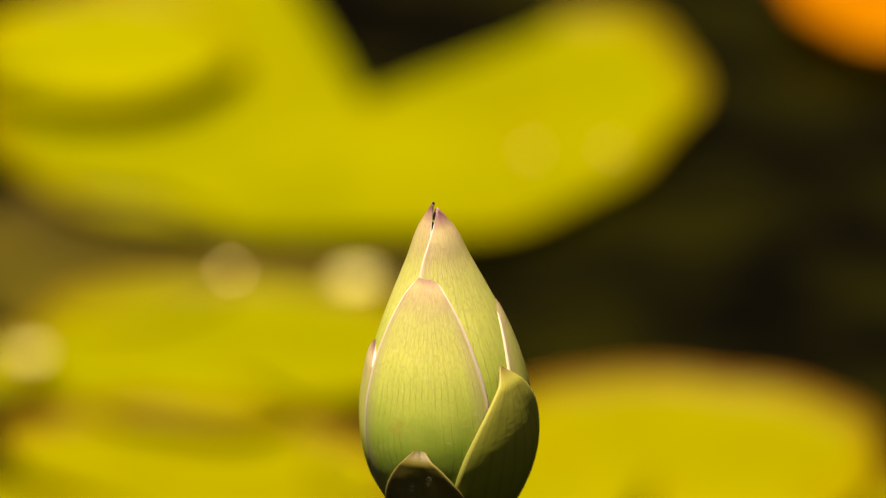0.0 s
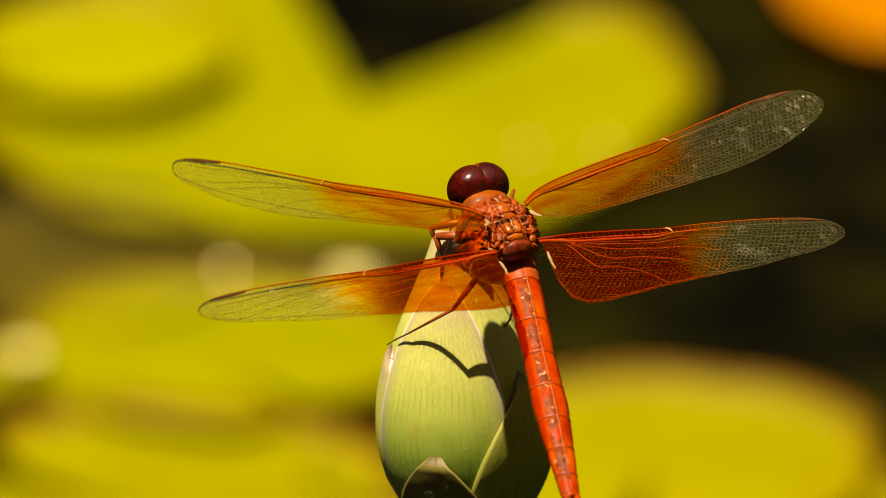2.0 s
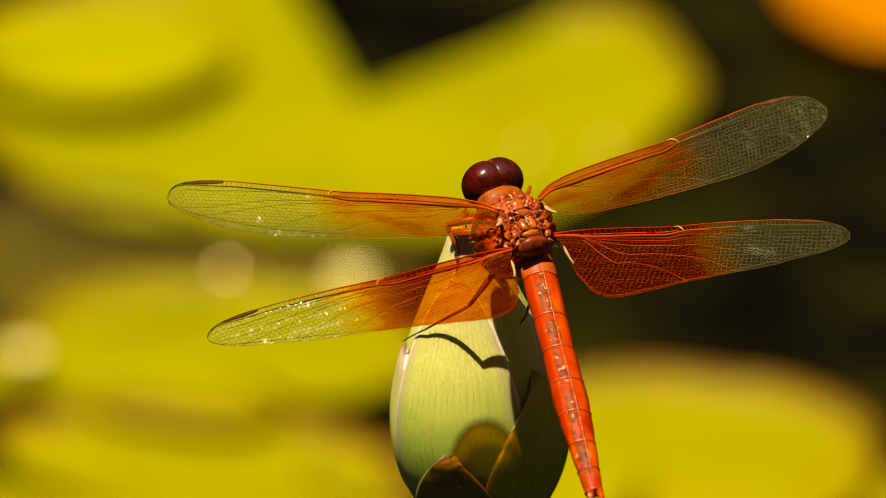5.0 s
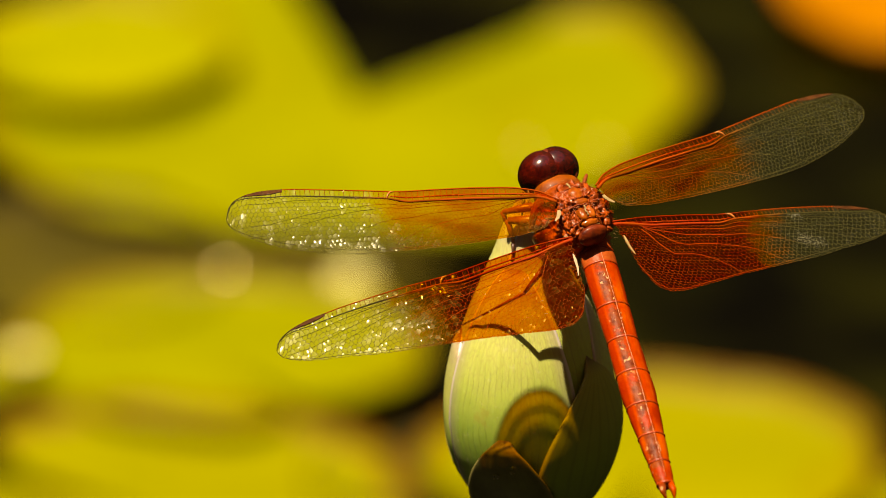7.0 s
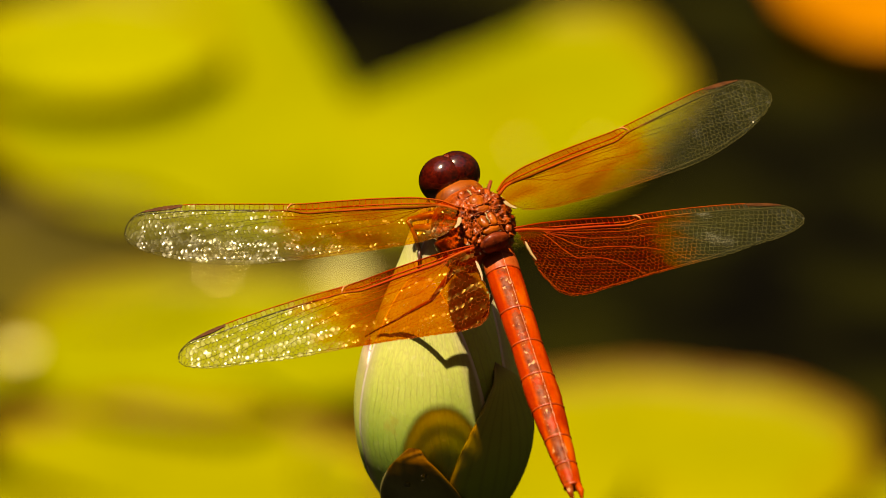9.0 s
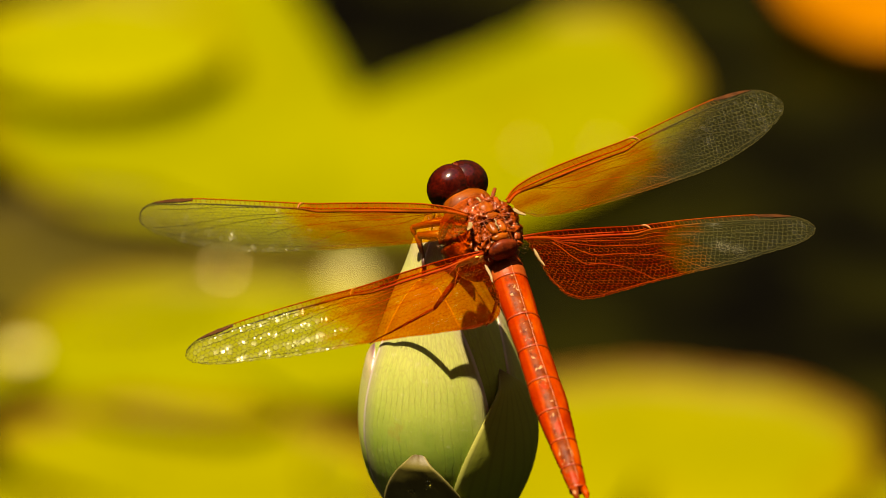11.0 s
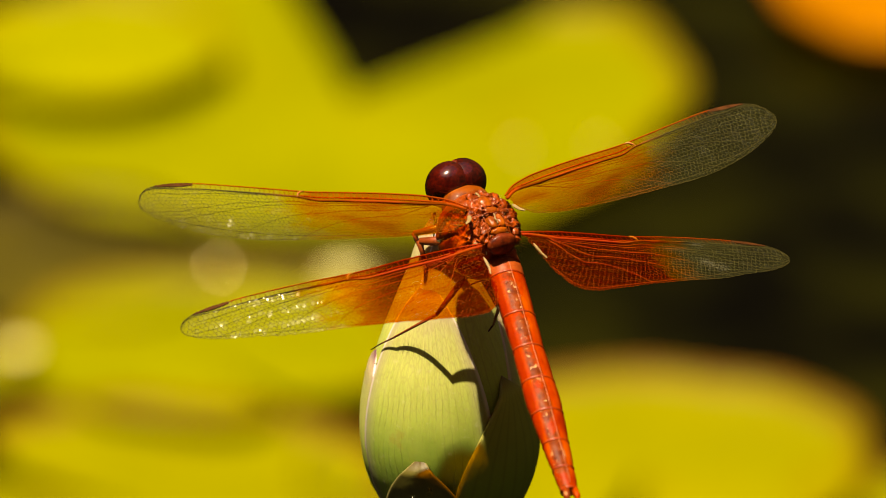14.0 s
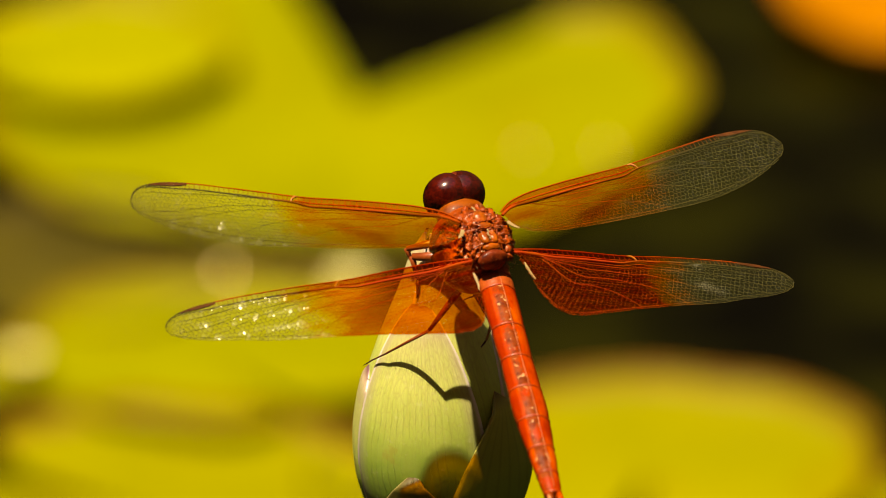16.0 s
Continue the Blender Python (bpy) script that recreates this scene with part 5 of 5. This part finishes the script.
LEFT_FORE_ROWS = (
    (0, 0.00146, 0.00291, 0.00440, 169.64, 9.39, 54.39),
    (0.3, 0.00146, 0.00291, 0.00440, 169.91, 29.51, 54.46),
    (0.4, 0.00146, 0.00291, 0.00440, 169.28, -20.91, 49.39),
    (0.5, 0.00146, 0.00291, 0.00440, 169.64, 9.39, 54.39),
    (0.6, 0.00146, 0.00291, 0.00440, -163.85, -5.06, 56.07),
    (0.7, 0.00146, 0.00291, 0.00440, -162.51, -7.20, 64.50),
    (0.8, 0.00146, 0.00291, 0.00440, -146.91, -14.69, 76.44),
    (0.9, 0.00146, 0.00291, 0.00440, -152.45, -4.27, 70.26),
    (1, 0.00146, 0.00291, 0.00440, -158.12, -4.19, 71.17),
    (1.5, 0.00146, 0.00291, 0.00440, -156.87, -6.57, 73.43),
    (2, 0.00146, 0.00291, 0.00440, -158.58, -7.56, 72.89),
    (2.5, 0.00146, 0.00291, 0.00440, -162.61, -0.60, 71.92),
    (3, 0.00146, 0.00291, 0.00440, -162.89, -1.49, 71.40),
    (3.5, 0.00146, 0.00291, 0.00440, -168.36, 2.10, 69.69),
    (4, 0.00146, 0.00291, 0.00440, -162.16, 0.76, 67.01),
    (4.2, 0.00146, 0.00291, 0.00440, -162.39, 0.68, 67.01),
    (6.3, 0.00146, 0.00291, 0.00440, -167.98, 4.03, 69.54),
    (6.5, 0.00146, 0.00291, 0.00440, -168.21, 3.95, 69.55),
    (7, 0.00146, 0.00291, 0.00440, 179.53, 6.22, 68.19),
    (7.5, 0.00146, 0.00291, 0.00440, 176.62, 7.58, 70.09),
    (8, 0.00146, 0.00291, 0.00440, 179.88, 12.52, 64.25),
    (8.5, 0.00146, 0.00291, 0.00440, -172.67, 12.80, 63.49),
    (9, 0.00146, 0.00291, 0.00440, -172.80, 11.61, 64.22),
    (9.2, 0.00146, 0.00291, 0.00440, -172.95, 11.49, 64.36),
    (11.3, 0.00146, 0.00291, 0.00440, -163.86, 2.91, 69.03),
    (11.5, 0.00146, 0.00291, 0.00440, -164.03, 2.76, 69.14),
    (12, 0.00146, 0.00291, 0.00440, -161.52, 2.06, 69.37),
    (12.5, 0.00146, 0.00291, 0.00440, -161.20, -0.06, 69.85),
    (13, 0.00146, 0.00291, 0.00440, -171.48, 2.07, 64.90),
    (13.5, 0.00146, 0.00291, 0.00440, -160.95, 1.37, 69.47),
    (14, 0.00146, 0.00291, 0.00440, -169.73, 4.64, 68.59),
    (14.5, 0.00146, 0.00291, 0.00440, -170.91, 5.16, 67.19),
    (15, 0.00146, 0.00291, 0.00440, -171.82, 4.01, 69.16),
    (15.5, 0.00146, 0.00291, 0.00440, -172.66, 4.71, 69.53),
    (16, 0.00146, 0.00291, 0.00440, -170.66, 4.98, 70.20),
)
RIGHT_FORE_ROWS = (
    (0, 0.00146, -0.00291, 0.00490, -51.31, 4.42, -57.76),
    (0.3, 0.00146, -0.00291, 0.00490, -51.06, -15.79, -57.81),
    (0.4, 0.00146, -0.00291, 0.00490, -51.73, 34.47, -57.88),
    (0.47, 0.00146, -0.00291, 0.00490, 8.38, 3.35, -57.65),
    (0.5, 0.00146, -0.00291, 0.00490, 8.38, 3.35, -57.65),
    (0.53, 0.00146, -0.00291, 0.00490, 8.38, 3.35, -57.65),
    (0.6, 0.00146, -0.00291, 0.00490, -1.61, -32.93, -76.51),
    (0.7, 0.00146, -0.00291, 0.00490, -20.18, -7.90, -83.13),
    (0.8, 0.00146, -0.00291, 0.00490, -4.12, -12.83, -83.79),
    (0.9, 0.00146, -0.00291, 0.00490, -5.92, -8.11, -83.89),
    (1, 0.00146, -0.00291, 0.00490, -4.42, -5.41, -83.89),
    (1.5, 0.00146, -0.00291, 0.00490, -10.56, -9.89, -84.46),
    (2, 0.00146, -0.00291, 0.00490, -16.85, -9.59, -83.97),
    (2.5, 0.00146, -0.00291, 0.00490, -19.18, -12.25, -84.45),
    (3, 0.00146, -0.00291, 0.00490, -16.36, 0.68, -82.63),
    (3.5, 0.00146, -0.00291, 0.00490, -14.72, -0.44, -83.29),
    (4, 0.00146, -0.00291, 0.00490, -15.50, -2.40, -84.59),
    (4.2, 0.00146, -0.00291, 0.00490, -15.26, -2.40, -84.58),
    (6.3, 0.00146, -0.00291, 0.00490, -6.20, 0.67, -81.50),
    (6.5, 0.00146, -0.00291, 0.00490, -5.95, 0.67, -81.49),
    (7, 0.00146, -0.00291, 0.00490, -5.44, 5.65, -82.99),
    (7.5, 0.00146, -0.00291, 0.00490, -5.86, 3.79, -82.46),
    (8, 0.00146, -0.00291, 0.00490, -7.74, 4.67, -82.28),
    (8.5, 0.00146, -0.00291, 0.00490, -8.30, 3.25, -83.18),
    (9, 0.00146, -0.00291, 0.00490, -8.39, 3.24, -83.41),
    (9.2, 0.00146, -0.00291, 0.00490, -8.43, 3.27, -83.38),
    (11.3, 0.00146, -0.00291, 0.00490, -12.18, -1.31, -83.30),
    (11.5, 0.00146, -0.00291, 0.00490, -12.22, -1.27, -83.28),
    (12, 0.00146, -0.00291, 0.00490, -13.83, -5.93, -83.83),
    (12.5, 0.00146, -0.00291, 0.00490, -17.70, -7.57, -84.03),
    (13, 0.00146, -0.00291, 0.00490, -6.93, 1.30, -85.21),
    (13.5, 0.00146, -0.00291, 0.00490, -11.61, -7.31, -84.08),
    (14, 0.00146, -0.00291, 0.00490, -10.77, -0.14, -82.34),
    (14.5, 0.00146, -0.00291, 0.00490, -8.89, 4.25, -81.95),
    (15, 0.00146, -0.00291, 0.00490, -4.79, 5.97, -81.25),
    (15.5, 0.00146, -0.00291, 0.00490, -7.99, 1.32, -80.91),
    (16, 0.00146, -0.00291, 0.00490, -12.00, -0.86, -81.35),
)
LEFT_HIND_ROWS = (
    (0, -0.00333, 0.00291, 0.00323, 161.00, 4.40, 85.14),
    (0.3, -0.00333, 0.00291, 0.00323, 161.49, 24.39, 85.23),
    (0.4, -0.00333, 0.00291, 0.00323, 160.40, -20.81, 80.26),
    (0.5, -0.00333, 0.00291, 0.00323, 161.00, 4.40, 85.14),
    (0.6, -0.00333, 0.00291, 0.00323, 171.72, 8.91, 94.60),
    (0.7, -0.00333, 0.00291, 0.00323, -159.35, 0.48, 77.47),
    (0.8, -0.00333, 0.00291, 0.00323, -154.89, -6.95, 87.33),
    (0.9, -0.00333, 0.00291, 0.00323, -159.13, 11.74, 82.29),
    (1, -0.00333, 0.00291, 0.00323, -158.42, 8.75, 81.80),
    (1.5, -0.00333, 0.00291, 0.00323, -160.71, 8.67, 82.69),
    (2, -0.00333, 0.00291, 0.00323, -158.32, 7.54, 83.14),
    (2.5, -0.00333, 0.00291, 0.00323, -158.68, 9.11, 82.98),
    (3, -0.00333, 0.00291, 0.00323, -160.67, 15.47, 80.08),
    (3.5, -0.00333, 0.00291, 0.00323, -160.85, 16.16, 80.28),
    (4, -0.00333, 0.00291, 0.00323, -161.81, 20.84, 73.78),
    (4.2, -0.00333, 0.00291, 0.00323, -161.93, 21.14, 73.52),
    (6.3, -0.00333, 0.00291, 0.00323, -163.16, 19.13, 80.22),
    (6.5, -0.00333, 0.00291, 0.00323, -163.28, 19.42, 79.96),
    (7, -0.00333, 0.00291, 0.00323, -178.16, 24.83, 74.90),
    (7.5, -0.00333, 0.00291, 0.00323, 179.38, 21.96, 78.96),
    (8, -0.00333, 0.00291, 0.00323, -178.42, 18.49, 79.26),
    (8.5, -0.00333, 0.00291, 0.00323, -169.12, 18.97, 78.66),
    (9, -0.00333, 0.00291, 0.00323, -168.32, 18.72, 78.36),
    (9.2, -0.00333, 0.00291, 0.00323, -168.31, 18.77, 78.41),
    (11.3, -0.00333, 0.00291, 0.00323, -164.28, 17.73, 79.75),
    (11.5, -0.00333, 0.00291, 0.00323, -164.27, 17.77, 79.81),
    (12, -0.00333, 0.00291, 0.00323, -162.26, 15.06, 80.42),
    (12.5, -0.00333, 0.00291, 0.00323, -163.64, 10.80, 82.02),
    (13, -0.00333, 0.00291, 0.00323, -166.06, 14.57, 76.60),
    (13.5, -0.00333, 0.00291, 0.00323, -160.93, 12.94, 80.04),
    (14, -0.00333, 0.00291, 0.00323, -166.44, 16.63, 78.42),
    (14.5, -0.00333, 0.00291, 0.00323, -166.18, 13.81, 80.02),
    (15, -0.00333, 0.00291, 0.00323, -168.97, 15.98, 78.34),
    (15.5, -0.00333, 0.00291, 0.00323, -168.14, 15.00, 80.37),
    (16, -0.00333, 0.00291, 0.00323, -167.63, 15.84, 80.37),
)
RIGHT_HIND_ROWS = (
    (0, -0.00283, -0.00311, 0.00323, -11.35, 15.99, -106.03),
    (0.3, -0.00283, -0.00311, 0.00323, -10.61, -3.94, -105.99),
    (0.4, -0.00283, -0.00311, 0.00323, -12.26, 35.80, -106.40),
    (0.5, -0.00283, -0.00311, 0.00323, 13.65, 15.99, -106.03),
    (0.6, -0.00283, -0.00311, 0.00323, -0.66, -0.92, -96.69),
    (0.7, -0.00283, -0.00311, 0.00323, -6.21, -13.08, -106.15),
    (0.8, -0.00283, -0.00311, 0.00323, -2.64, -6.00, -99.80),
    (0.9, -0.00283, -0.00311, 0.00323, -9.25, -5.37, -99.50),
    (1, -0.00283, -0.00311, 0.00323, -3.12, -3.13, -99.78),
    (1.5, -0.00283, -0.00311, 0.00323, -8.30, -4.37, -99.13),
    (2, -0.00283, -0.00311, 0.00323, -12.97, -3.22, -98.66),
    (2.5, -0.00283, -0.00311, 0.00323, -15.60, -2.32, -98.20),
    (3, -0.00283, -0.00311, 0.00323, -13.02, 6.75, -97.03),
    (3.5, -0.00283, -0.00311, 0.00323, -14.09, 5.60, -97.56),
    (4, -0.00283, -0.00311, 0.00323, -15.54, 4.22, -98.37),
    (4.2, -0.00283, -0.00311, 0.00323, -15.17, 4.20, -98.40),
    (6.3, -0.00283, -0.00311, 0.00323, -13.69, 5.24, -96.70),
    (6.5, -0.00283, -0.00311, 0.00323, -13.32, 5.22, -96.73),
    (7, -0.00283, -0.00311, 0.00323, -9.37, 9.74, -96.26),
    (7.5, -0.00283, -0.00311, 0.00323, -9.73, 6.42, -97.81),
    (8, -0.00283, -0.00311, 0.00323, -10.73, 7.87, -97.66),
    (8.5, -0.00283, -0.00311, 0.00323, -11.44, 6.97, -98.39),
    (9, -0.00283, -0.00311, 0.00323, -12.98, 7.25, -98.67),
    (9.2, -0.00283, -0.00311, 0.00323, -13.21, 7.31, -98.66),
    (11.3, -0.00283, -0.00311, 0.00323, -14.99, 3.24, -98.73),
    (11.5, -0.00283, -0.00311, 0.00323, -15.22, 3.30, -98.72),
    (12, -0.00283, -0.00311, 0.00323, -16.41, -0.00, -98.61),
    (12.5, -0.00283, -0.00311, 0.00323, -17.27, 0.39, -98.29),
    (13, -0.00283, -0.00311, 0.00323, -12.51, 12.41, -99.00),
    (13.5, -0.00283, -0.00311, 0.00323, -18.01, 5.46, -97.53),
    (14, -0.00283, -0.00311, 0.00323, -17.01, 12.01, -95.98),
    (14.5, -0.00283, -0.00311, 0.00323, -14.20, 11.01, -97.37),
    (15, -0.00283, -0.00311, 0.00323, -8.36, 14.21, -95.84),
    (15.5, -0.00283, -0.00311, 0.00323, -11.66, 12.03, -94.75),
    (16, -0.00283, -0.00311, 0.00323, -15.11, 8.53, -95.74),
)


def motions():
    def rows(table):
        return [(r[0], pose(*r[1:])) for r in table]
    walk(bud, rows(BUD_ROWS))
    walk(fly, rows(FLY_ROWS))
    walk(abdomen, rows(ABDOMEN_ROWS))
    for leg in legs:
        walk(leg, rows(LEG_ROWS))
    walk(wings["left", "fore"], rows(LEFT_FORE_ROWS))
    walk(wings["right", "fore"], rows(RIGHT_FORE_ROWS))
    walk(wings["left", "hind"], rows(LEFT_HIND_ROWS))
    walk(wings["right", "hind"], rows(RIGHT_HIND_ROWS))


motions()
